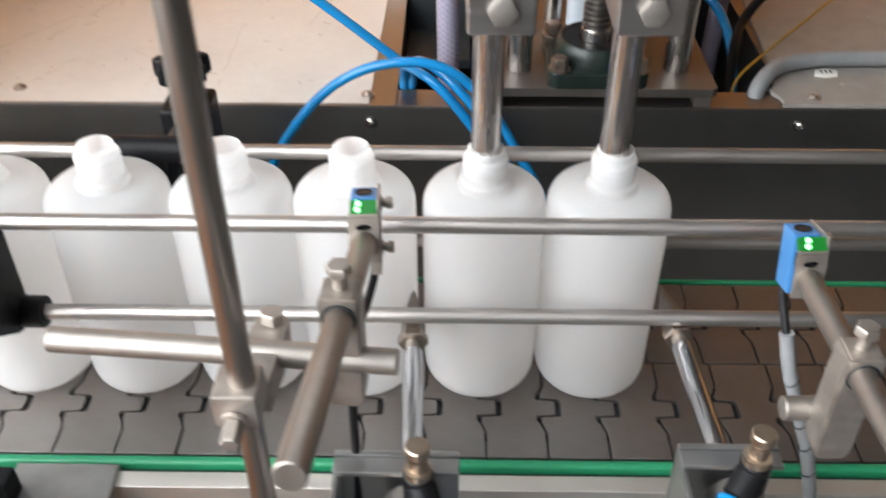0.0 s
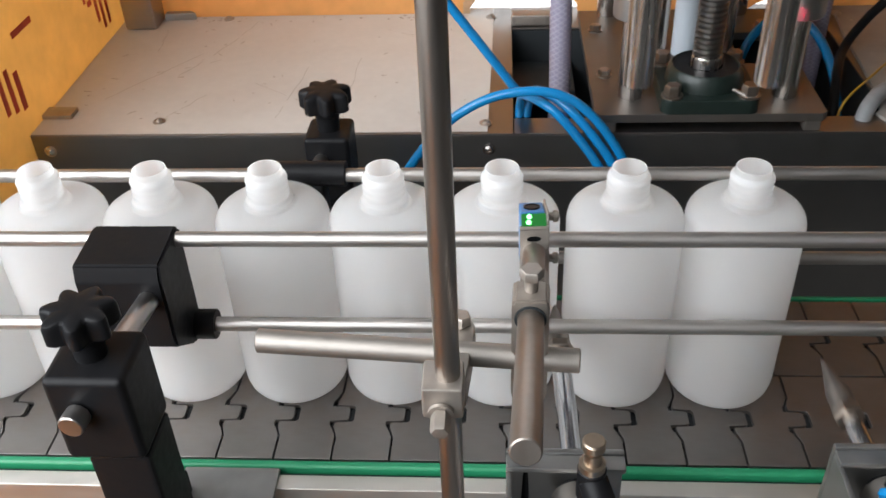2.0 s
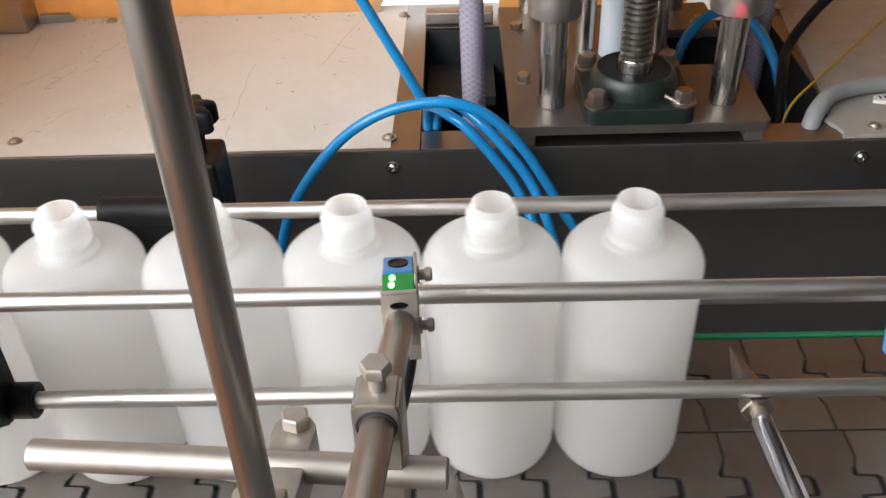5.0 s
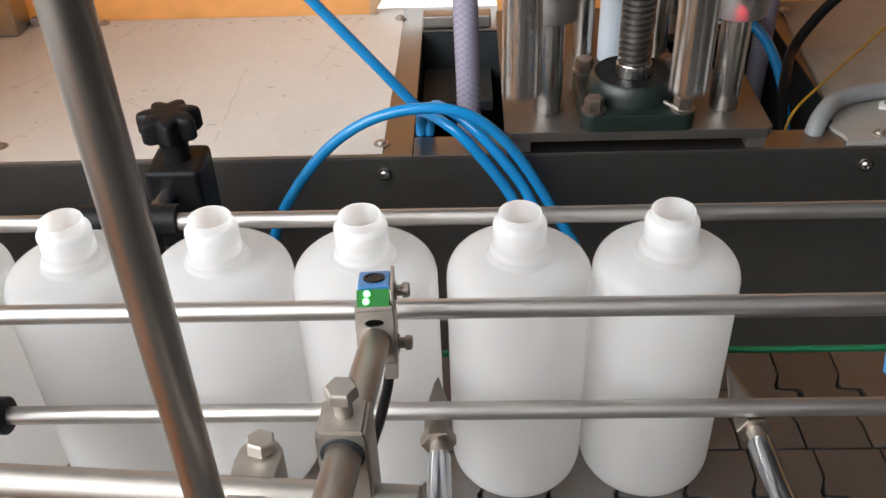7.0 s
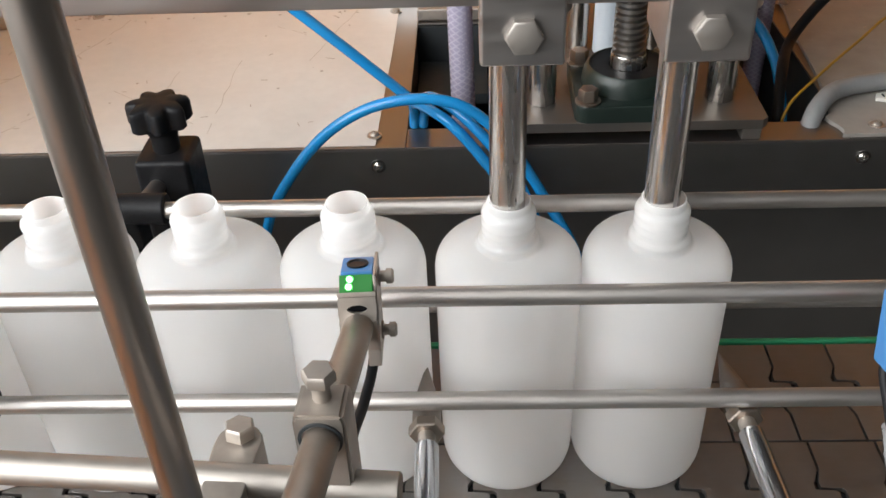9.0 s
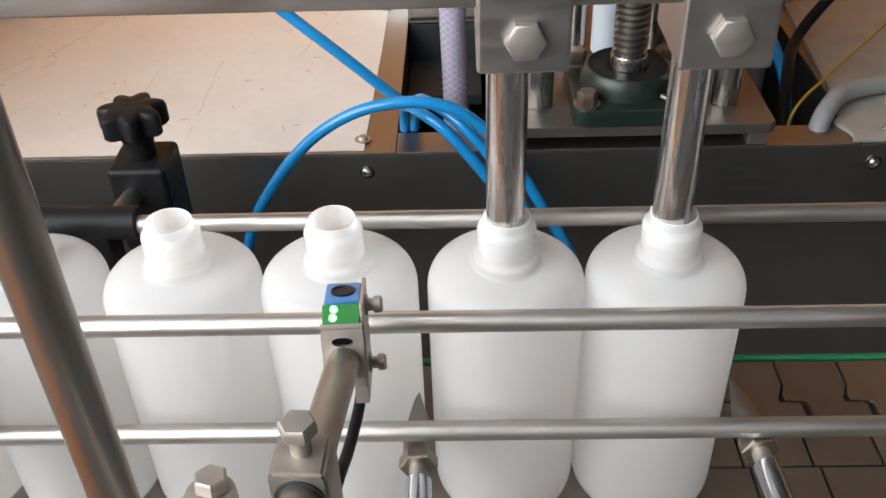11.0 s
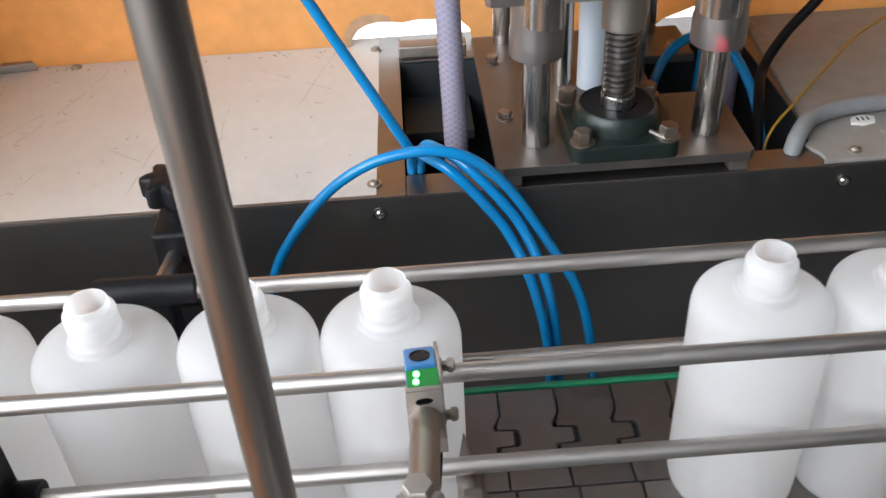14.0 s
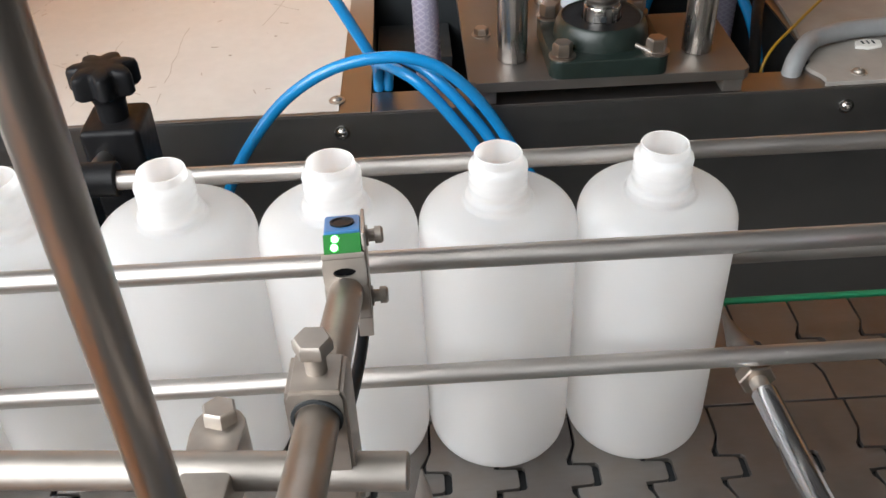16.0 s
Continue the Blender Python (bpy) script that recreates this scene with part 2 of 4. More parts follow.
def sweep(points, r, seg=12, steps=8, ripple=0.0, every=4):
    bm = bmesh.new()
    pts = curve_points(points, steps)
    up = Vector((0.3, 0.2, 1)).normalized()
    rings = []
    for i, c in enumerate(pts):
        d = (pts[min(i + 1, len(pts) - 1)] - pts[max(i - 1, 0)]).normalized()
        side = d.cross(up).normalized()
        up = side.cross(d).normalized()
        rr = r + (ripple if i % every == 0 else 0)
        rings.append([bm.verts.new(c + rr * (math.cos(2 * math.pi * k / seg) * side + math.sin(2 * math.pi * k / seg) * up)) for k in range(seg)])
    for a, b in zip(rings, rings[1:]):
        for k in range(seg):
            bm.faces.new((a[k], a[(k + 1) % seg], b[(k + 1) % seg], b[k]))
    bm.faces.new(rings[0][::-1])
    bm.faces.new(rings[-1])
    return bm


def weigh_normals(me, limit):
    """Area-weighted corner normals, so that flat faces stay flat beside their bevels."""
    if len(me.polygons) > 9000:
        return
    fn = [p.normal.copy() for p in me.polygons]
    fa = [p.area for p in me.polygons]
    round_v = [[] for _ in me.vertices]
    for p in me.polygons:
        for v in p.vertices:
            round_v[v].append(p.index)
    out = []
    for p in me.polygons:
        n0 = fn[p.index]
        for v in p.vertices:
            n = Vector((0, 0, 0))
            for g in round_v[v]:
                if fn[g].dot(n0) > limit:
                    n += fn[g] * fa[g]
            out.append(n.normalized() if n.length > 1e-12 else n0)
    me.normals_split_custom_set(out)


def mesh_of(name, bm, mat, base=(0, 0, 0), sharp=38):
    bmesh.ops.translate(bm, vec=-Vector(base), verts=bm.verts[:])
    bmesh.ops.recalc_face_normals(bm, faces=bm.faces[:])
    for f in bm.faces:
        f.smooth = True
    me = bpy.data.meshes.new(name)
    bm.to_mesh(me)
    bm.free()
    me.set_sharp_from_angle(angle=radians(sharp))
    me.materials.append(mat)
    weigh_normals(me, math.cos(radians(sharp)))
    return me


BASE = {}


def thing(name, at, label, category, group="", kind=""):
    ob = new(name)
    ob.location = at
    ob.empty_display_size = 0.02
    BASE[ob.name] = Vector(at)
    return tagged(ob, label, category, group, kind)


def solid(name, bm, mat, at, label, category="", group="", kind="", sharp=38):
    """A thing of a single mesh, with its origin at at."""
    ob = new(name, mesh_of(name, bm, mat, at, sharp))
    ob.location = at
    BASE[ob.name] = Vector(at)
    return tagged(ob, label, category, group, kind)


def part(name, bm, mat, parent, label="", sharp=38):
    """One mesh under a thing or a part; bm is in world metres."""
    base = BASE[parent.name]
    ob = new(name, mesh_of(name, bm, mat, base, sharp))
    ob.parent = parent
    BASE[ob.name] = base
    return tagged(ob, label)


def add_screw(name, at, parent, r=0.0045, axis=(0, 0, 1), mat=None, label=""):
    """Domed screw head with a slot ring and washer."""
    bm = lathe([(r * 1.45, 0), (r * 1.45, r * 0.18), (r, r * 0.2), (r * 0.97, r * 0.45), (r * 0.7, r * 0.72), (r * 0.3, r * 0.8), (r * 0.26, r * 0.5), (0, r * 0.5)], 18, at, axis)
    return part(name, bm, mat or BRIGHT, parent, label)


def hex_bolt(name, at, parent, r, h, axis=(0, 0, 1), mat=None, washer=True):
    ax = Vector(axis).normalized()
    at = Vector(at)
    bm = bmesh.new()
    if washer:
        add_lathe(bm, [(0, 0), (r * 1.3, 0), (r * 1.3, h * 0.16), (0, h * 0.16)], 24, at, ax)
    b = at + ax * (h * 0.18 if washer else 0)
    add_lathe(bm, [(0, 0), (r * 0.95, 0), (r, h * 0.08), (r, h * 0.8), (r * 0.86, h * 0.95), (0, h)], 6, b, ax)
    return part(name, bm, mat or WORN, parent)


# ---- the room ----
FLOOR = -0.92
solid("floor", box((-3.1, -3.1, FLOOR - 0.1), (3.1, 3.1, FLOOR), 0), CONCRETE, (0, 0, FLOOR), "grey concrete workshop floor", "floor", kind="structure")
solid("ceiling", box((-3.1, -3.1, 2.9), (3.1, 3.1, 3.0), 0), ROOFING, (0, 0, 2.9), "plain painted workshop ceiling", "ceiling", kind="structure")


def wall_with_window(name, along, at, w0, w1, z0, z1):
    """A wall 0.1 m thick at x or y = at, with one opening w0..w1, z0..z1."""
    bm = bmesh.new()
    t = 0.1 if at > 0 else -0.1
    lo, hi = min(at, at + t), max(at, at + t)
    for a, b, c, d in ((-3.1, w0, FLOOR, 2.9), (w1, 3.1, FLOOR, 2.9), (w0, w1, FLOOR, z0), (w0, w1, z1, 2.9)):
        if b - a > 0.01:
            add_box(bm, (lo, a, c) if along == "y" else (a, lo, c), (hi, b, d) if along == "y" else (b, hi, d))
    return solid(name, bm, PAINT, (0, 0, FLOOR), "plain painted workshop wall", "wall", kind="structure")


# Wall and opening out of view, set to suit the side fill's falloff.
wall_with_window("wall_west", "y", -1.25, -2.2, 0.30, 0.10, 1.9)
wall_with_window("wall_north", "x", 3.0, -1.85, 1.35, 1.05, 2.05)
wall_with_window("wall_east", "y", 3.0, 3.1, 3.1, 0, 0)
wall_with_window("wall_south", "x", -3.0, 3.1, 3.1, 0, 0)

# Batten lamp out of view, added for a little top light.
lamp = thing("added_ceiling_lamp", (-0.6, -0.7, 2.9), "unseen white ceiling batten lamp with a lit tube, added for top light", "lamp")
part("lamp_body", box((-1.20, -0.78, 2.86), (0.05, -0.62, 2.9), 0.004), PAINT, lamp)
part("lamp_tube", rod((-1.17, -0.7, 2.845), (0.02, -0.7, 2.845), 0.013), TUBELAMP, lamp)

# ---- machine cabinet with its deck ----
DECK = 0.067
cab = thing("filling_machine_cabinet", (0.0, 0.229, FLOOR), "stainless steel machine cabinet with a film-covered deck", "machine")
part("front_panel", box((-0.50, 0.229, FLOOR + 0.02), (0.75, 0.2315, DECK - 0.0022), 0.0006), PANEL, cab, "brushed stainless front panel, dim reflection put into its dark colour")
part("rear_panel", box((-0.50, 0.517, FLOOR + 0.02), (0.75, 0.52, DECK - 0.003), 0), PANEL, cab)
part("side_panel", box((-0.503, 0.229, FLOOR + 0.02), (-0.5005, 0.52, DECK - 0.003), 0), PANEL, cab)
part("side_panel", box((0.7505, 0.229, FLOOR + 0.02), (0.753, 0.52, DECK - 0.003), 0), PANEL, cab)
# white film covers the left plate and leaves a bare strip by the opening
part("deck_plate", box((-0.50, 0.2285, DECK - 0.002), (-0.0405, 0.517, DECK), 0.0006), DECKBARE, cab, "bare stainless deck strip")
part("protective_film", prism([(-0.499, 0.2305), (-0.0632, 0.2315), (-0.0618, 0.33), (-0.0606, 0.40), (-0.0600, 0.515), (-0.499, 0.515)], DECK + 0.0002, DECK + 0.0006), FILM, cab, "scuffed off-white protective film")
part("deck_plate", box((-0.04, 0.2285, DECK - 0.002), (0.285, 0.2565, DECK), 0.0006), DECKBARE, cab)
part("deck_plate", box((-0.04, 0.458, DECK - 0.002), (0.285, 0.517, DECK), 0.0006), DECKBARE, cab)
rng = random.Random(4)
edge = [(0.279, 0.2300), (0.2815, 0.236), (0.280, 0.243), (0.276, 0.250), (0.2745, 0.257), (0.279, 0.262), (0.2835, 0.28), (0.288, 0.317), (0.2915, 0.36), (0.2946, 0.42), (0.301, 0.47), (0.302, 0.516)]
part("deck_plate", prism([(0.749, 0.2300), (0.749, 0.516)] + edge[::-1], DECK + 0.0003, DECK + 0.0035, 0.0006), GREYDECK, cab, "dirty grey deck plate with a rough edge")
part("deck_plate", box((0.2855, 0.2285, DECK - 0.002), (0.75, 0.517, DECK), 0.0006), DECKBARE, cab)
# well under the lift; its shade is put into the near-black sheets
part("well_sheet", box((-0.045, 0.25, -0.12), (0.290, 0.46, -0.115), 0), CAVITY, cab, "machine interior sheet, its shade put into the dark colour")
part("well_sheet", box((-0.045, 0.456, -0.12), (0.290, 0.460, 0.0645), 0), CAVITY, cab, "machine interior sheet, its shade put into the dark colour")
part("well_sheet", box((-0.046, 0.25, -0.12), (-0.042, 0.46, 0.0645), 0), CAVITY, cab, "machine interior sheet, its shade put into the dark colour")
part("well_sheet", box((0.287, 0.25, -0.12), (0.291, 0.46, 0.0645), 0), CAVITY, cab, "machine interior sheet, its shade put into the dark colour")
part("well_sheet", box((-0.045, 0.246, -0.12), (0.290, 0.250, 0.0645), 0), CAVITY, cab, "machine interior sheet, its shade put into the dark colour")
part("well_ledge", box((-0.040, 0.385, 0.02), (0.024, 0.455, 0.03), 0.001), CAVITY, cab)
part("slide_bracket", box((-0.041, 0.462, DECK + 0.0005), (0.024, 0.480, DECK + 0.0125), 0.002, 3), ALU, cab, "small aluminium rail bracket")
part("slide_bracket_cap", box((-0.037, 0.4612, DECK + 0.003), (-0.004, 0.4618, DECK + 0.010), 0.0002), WORN, cab)
for x, y in ((-0.3624, 0.2534), (-0.3552, 0.4925), (-0.0649, 0.2463), (-0.0628, 0.4885), (0.3070, 0.2420), (0.40, 0.245), (0.302, 0.478)):
    add_screw("deck_screw", (x, y, DECK + (0.0035 if x > 0.28 else 0.0006)), cab, 0.0040, mat=WORN)
for x in (-0.4590, -0.0619, 0.2971):
    add_screw("panel_screw", (x, 0.229, 0.0512), cab, 0.0038, (0, -1, 0), BRIGHT)
# small specks and scratches lying on the deck film
sc = bmesh.new()
for k in range(34):
    x, y = rng.uniform(-0.46, -0.08), rng.uniform(0.245, 0.49)
    a, n = rng.uniform(0, 3.14), rng.uniform(0.0012, 0.005)
    w = 0.00045
    d, s = Vector((math.cos(a), math.sin(a))), Vector((-math.sin(a), math.cos(a)))
    o = Vector((x, y))
    add_prism(sc, [tuple(o - d * n - s * w), tuple(o + d * n - s * w * 0.4), tuple(o + d * n * 0.8 + s * w), tuple(o - d * n * 0.7 + s * w)], DECK + 0.0006, DECK + 0.0008)
for k in range(14):
    x, y, r = rng.uniform(0.31, 0.55), rng.uniform(0.25, 0.50), rng.uniform(0.0006, 0.0022)
    add_prism(sc, [(x + r * rng.uniform(0.6, 1.3) * math.cos(a), y + r * rng.uniform(0.6, 1.3) * math.sin(a)) for a in (0, 0.9, 1.8, 2.7, 3.6, 4.5, 5.4)], DECK + 0.0035, DECK + 0.0038)
for x0, y0, x1, y1 in ((-0.314, 0.500, -0.338, 0.423), (-0.338, 0.423, -0.372, 0.345), (-0.417, 0.472, -0.410, 0.408), (-0.329, 0.312, -0.359, 0.262), (-0.194, 0.385, -0.195, 0.238), (-0.101, 0.494, -0.132, 0.382), (-0.257, 0.258, -0.243, 0.365), (-0.173, 0.458, -0.104, 0.410), (-0.326, 0.392, -0.376, 0.361), (-0.43, 0.30, -0.36, 0.40), (-0.29, 0.33, -0.21, 0.27)):
    # long hair-thin creases that waver a little
    p, q = Vector((x0, y0)), Vector((x1, y1))
    side = Vector((y0 - y1, x1 - x0)).normalized()
    line = [p.lerp(q, k / 9) + side * rng.uniform(-0.0012, 0.0012) for k in range(10)]
    for k in range(9):
        if rng.random() < 0.8:
            w0, w1 = rng.uniform(0.0001, 0.00032), rng.uniform(0.0001, 0.00032)
            add_prism(sc, [tuple(line[k] - side * w0), tuple(line[k + 1] - side * w1), tuple(line[k + 1] + side * w1), tuple(line[k] + side * w0)], DECK + 0.0006, DECK + 0.0007)
# crumbs along the far edge of the film and smudges
for k in range(46):
    x, y, w = rng.uniform(-0.42, -0.07), rng.uniform(0.482, 0.497), rng.uniform(0.0006, 0.0020)
    if k > 30:
        x, y, w = rng.uniform(-0.46, -0.08), rng.uniform(0.24, 0.48), rng.uniform(0.0004, 0.0013)
    add_prism(sc, [(x + w * rng.uniform(0.5, 1.4) * math.cos(a), y + w * rng.uniform(0.4, 1.0) * math.sin(a)) for a in (0, 1.1, 2.1, 3.0, 4.1, 5.2)], DECK + 0.0006, DECK + 0.0009)
tagged(part("deck_grime", sc, material("scratch_grime", (0.40, 0.35, 0.30), 0.7), cab), kind="stuff")
part("corner_wedge", prism([(-0.4265, 0.489), (-0.392, 0.492), (-0.398, 0.499), (-0.4265, 0.499)], DECK + 0.001, DECK + 0.009, 0.002), GREYPLATE, cab, "crumpled grey film corner")
part("hinge_tab", box((-0.475, 0.258, DECK + 0.0007), (-0.446, 0.276, DECK + 0.005), 0.001), WORN, cab)

# ---- guard boards behind and beside the deck ----
guard = thing("guard_frame", (-0.447, 0.497, DECK), "stainless square post holding orange film-covered guard boards", "guard")
part("post", box((-0.464, 0.4640, DECK + 0.0008), (-0.429, 0.4985, 0.43), 0.003), STEEL, guard)
part("clip", box((-0.472, 0.456, 0.178), (-0.452, 0.4638, 0.196), 0.002), BLACKPL, guard)
out = [(-0.470, DECK + 0.001), (-0.0865, DECK + 0.001), (-0.0862, 0.074), (-0.079, 0.084), (-0.070, 0.0885), (-0.058, 0.091), (-0.046, 0.0900), (-0.036, 0.088), (-0.020, 0.0905), (0.004, 0.089), (0.022, 0.086), (0.030, 0.078), (0.032, DECK + 0.001),
       (0.214, DECK + 0.001), (0.222, 0.074), (0.238, 0.080), (0.252, 0.0850), (0.262, 0.083), (0.270, 0.076), (0.272, DECK + 0.001), (0.90, DECK + 0.001), (0.90, 0.43), (-0.470, 0.43)]
bm = prism(out, 0, 0.004)
part("back_board", moved(bm, Matrix(((1, 0, 0, 0), (0, 0, 1, 0.4995), (0, 1, 0, 0), (0, 0, 0, 1)))), BOARD, guard, "orange protective film on a clear guard board, torn open at the foot")
# pale rim of torn film round the opening
rim = prism([(-0.094, DECK + 0.001), (-0.0935, 0.080), (-0.086, 0.092), (-0.074, 0.0985), (-0.058, 0.0995), (-0.047, 0.096), (-0.047, 0.0902), (-0.058, 0.0913), (-0.070, 0.0888), (-0.0788, 0.0843), (-0.0860, 0.0743), (-0.0863, DECK + 0.001)], 0, 0.0012)
part("torn_film_edge", moved(rim, Matrix(((1, 0, 0, 0), (0, 0, 1, 0.4980), (0, 1, 0, 0), (0, 0, 0, 1)))), translucent("torn_paper", (0.72, 0.55, 0.36), 0.5, 0.7, 0.2, 0.2, 90), guard)
part("side_board", box((-0.4775, 0.10, DECK - 0.04), (-0.4735, 0.53, 0.43), 0.0005), SIDEBOARD, guard, "film-covered side board with red print, its backlight put into the yellow-orange")
for y, z, w, h in ((0.400, 0.122, 0.005, 0.024), (0.408, 0.116, 0.010, 0.006), (0.409, 0.136, 0.012, 0.006), (0.424, 0.094, 0.006, 0.030), (0.436, 0.083, 0.006, 0.036), (0.449, 0.083, 0.006, 0.032), (0.440, 0.128, 0.020, 0.004), (0.205, 0.098, 0.007, 0.034), (0.219, 0.094, 0.007, 0.040), (0.233, 0.090, 0.008, 0.036), (0.250, 0.150, 0.040, 0.006), (0.35, 0.19, 0.03, 0.006), (0.30, 0.23, 0.05, 0.006)):
    part("print_bar", box((-0.4734, y, z), (-0.4731, y + w, z + h), 0), REDPRINT, guard, "red printed bar")
# Board out of view, added so the pole reflects an orange stripe.
part("side_board", box((-0.4775, -1.05, -0.80), (-0.4735, -0.125, 0.02), 0.0005), BOARD, guard, "unseen orange film-covered lower board, added for its reflection in the pole")
FADED = material("faded_red_print", (0.74, 0.36, 0.14), 0.7)
for x, z, w, h in ((-0.30, 0.135, 0.045, 0.004), (-0.29, 0.147, 0.03, 0.004), (-0.265, 0.170, 0.04, 0.005), (-0.06, 0.130, 0.03, 0.004), (-0.045, 0.118, 0.02, 0.003), (0.33, 0.12, 0.05, 0.004), (0.34, 0.134, 0.035, 0.004), (-0.17, 0.21, 0.05, 0.005)):
    part("print_bar", box((x, 0.4985, z), (x + w, 0.4990, z + h), 0), FADED, guard, "faded red printed bar")
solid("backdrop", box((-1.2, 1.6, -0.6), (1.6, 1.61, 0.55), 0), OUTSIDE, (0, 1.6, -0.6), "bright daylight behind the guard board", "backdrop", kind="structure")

# ---- lift on the deck ----
lift = thing("nozzle_lift", (0.1225, 0.2666, DECK), "height-adjusting lift with guide rods and a threaded spindle", "lift")
TOP = 0.086
part("base_plate", prism([(0.0285, 0.2300), (0.0330, 0.2255), (0.2180, 0.2255), (0.2225, 0.2300), (0.2225, 0.325), (0.171, 0.325), (0.171, 0.395), (0.2225, 0.395), (0.2225, 0.457), (0.0285, 0.457)], TOP - 0.0075, TOP, 0.0007), PLATE, lift, "brown-tinged brushed steel base plate")
for x in (0.0335, 0.2055):
    part("spacer", box((x, 0.2295, DECK + 0.0003), (x + 0.014, 0.25, TOP - 0.0076), 0.001), ALU, lift)
    part("spacer", box((x, 0.44, DECK - 0.01), (x + 0.014, 0.456, TOP - 0.0076), 0.001), ALU, lift)
for x in (0.0613, 0.1937):
    part("guide_rod", rod((x, 0.2612, TOP), (x, 0.2612, 0.62), 0.0106, 32), BRIGHT, lift, "polished guide rod")
    part("guide_bush", lathe([(0.0110, 0.1600), (0.0192, 0.1602), (0.0198, 0.1610), (0.0198, 0.1800), (0.0188, 0.1820), (0.0188, 0.2225), (0.0110, 0.2225)], 32, (x, 0.2612, 0)), STEEL, lift, "turned steel guide bush")
    part("rear_rod", rod((x - 0.004, 0.4465, TOP), (x - 0.004, 0.4465, 0.60), 0.0100), BRIGHT, lift)
part("rear_rod", rod((0.0975, 0.357, TOP), (0.0975, 0.357, 0.60), 0.0085), BRIGHT, lift)
part("air_cylinder", rod((0.1215, 0.349, TOP), (0.1215, 0.349, 0.60), 0.0125), WHITECYL, lift, "pale blue air cylinder barrel")
part("rear_rod", rod((0.1585, 0.349, TOP), (0.1585, 0.349, 0.60), 0.007), BRIGHT, lift)
# flange bearing with four bolts
fl = bmesh.new()
c = (0.1246, 0.2666)
pts = []
for sx, sy in ((1, 1), (-1, 1), (-1, -1), (1, -1)):
    a0 = math.atan2(sy, sx)
    for k in range(-3, 4):
        a = a0 + k * 0.26
        pts.append((c[0] + sx * 0.032 + 0.0088 * math.cos(a), c[1] + sy * 0.033 + 0.0088 * math.sin(a)))
pts.sort(key=lambda p: math.atan2(p[1] - c[1], p[0] - c[0]))
add_prism(fl, pts, TOP, TOP + 0.0130, 0.002)
add_lathe(fl, [(0.0335, TOP + 0.013), (0.0328, TOP + 0.020), (0.0305, TOP + 0.026), (0.0285, TOP + 0.0275), (0.027, TOP + 0.0255), (0.0185, TOP + 0.0250), (0.0185, TOP + 0.01)], 40, (*c, 0))
bearing = part("flange_bearing", fl, GREENIRON, lift, "dark green cast-iron flange bearing")
for sx in (-1, 1):
    for sy in (-1, 1):
        hex_bolt("flange_bolt", (c[0] + sx * 0.032, c[1] + sy * 0.033, TOP + 0.0130), bearing, 0.0072, 0.0095, mat=NUTSTEEL)
part("bearing_seal", lathe([(0.0140, TOP + 0.0262), (0.0275, TOP + 0.0264), (0.0275, TOP + 0.0240), (0.0140, TOP + 0.0240)], 36, (*c, 0), (0, 0, 1), True), BLACKPL, bearing, "black bearing seal")
part("grease_nipple", rod((c[0] + 0.018, c[1] - 0.031, TOP + 0.018), (c[0] + 0.034, c[1] - 0.040, TOP + 0.0125), 0.0016, 10), ALU, bearing)
# spindle: collar, turned thread, nut
part("spindle_collar", lathe([(0, TOP + 0.02), (0.0128, TOP + 0.02), (0.0132, TOP + 0.0215), (0.0132, TOP + 0.0345), (0.0125, TOP + 0.036), (0, TOP + 0.036)], 32, (*c, 0)), BRIGHT, lift)
part("set_screw", rod((c[0] - 0.001, c[1] - 0.0136, TOP + 0.029), (c[0] - 0.001, c[1] - 0.011, TOP + 0.029), 0.0024, 12, 0.0003), CAVITY, lift)
pitch, z0, turns = 0.0047, TOP + 0.036, 46
prof = ((0.0098, 0.0), (0.0098, 0.0014), (0.0122, 0.0021), (0.0122, 0.0037))
bm = bmesh.new()
ring = []
for n in range(turns):
    for r, dz in prof:
        ring.append((r, z0 + n * pitch + dz))
add_lathe(bm, ring, 28, (*c, 0))
# lean the turned grooves into a helix
for v in bm.verts:
    v.co.z += pitch * (math.atan2(v.co.y - c[1], v.co.x - c[0]) / (2 * math.pi)) * 0.6
part("threaded_spindle", bm, material("greasy_steel", (0.30, 0.285, 0.27), 0.34, 1.0, 0.06, 200, 0.0, 0.15, 40), lift, "greasy threaded spindle")
part("spindle_nut", lathe([(0.0125, 0.174), (0.0150, 0.1745), (0.0155, 0.176), (0.0155, 0.200), (0.0175, 0.206), (0.0265, 0.2095), (0.028, 0.211), (0.028, 0.218), (0.026, 0.2205), (0.0125, 0.2205)], 36, (*c, 0)), ALU, lift, "grey flanged spindle nut")
tp = prism([(0.020, 0.2035), (0.023, 0.200), (0.108, 0.200), (0.112, 0.232), (0.136, 0.232), (0.140, 0.200), (0.213, 0.200), (0.217, 0.2035), (0.217, 0.47), (0.020, 0.47)], 0.2225, 0.2305, 0.0008)
part("carriage_plate", tp, STEEL, lift, "steel carriage plate")
for x, y in ((0.036, 0.213), (0.083, 0.213), (0.164, 0.213), (0.206, 0.213)):
    hex_bolt("plate_bolt", (x, y, 0.2305), lift, 0.006, 0.006)
for x, y in ((0.0425, 0.3026), (0.0425, 0.405), (0.206, 0.41)):
    hex_bolt("plate_bolt", (x, y, TOP), lift, 0.0055, 0.0055, mat=NUTSTEEL)
for x in (0.0613, 0.1937):
    part("upper_bush", lathe([(0.0110, 0.2305), (0.0165, 0.2308), (0.0165, 0.275), (0.0155, 0.2765), (0.0110, 0.2765)], 32, (x, 0.2612, 0)), STEEL, lift)

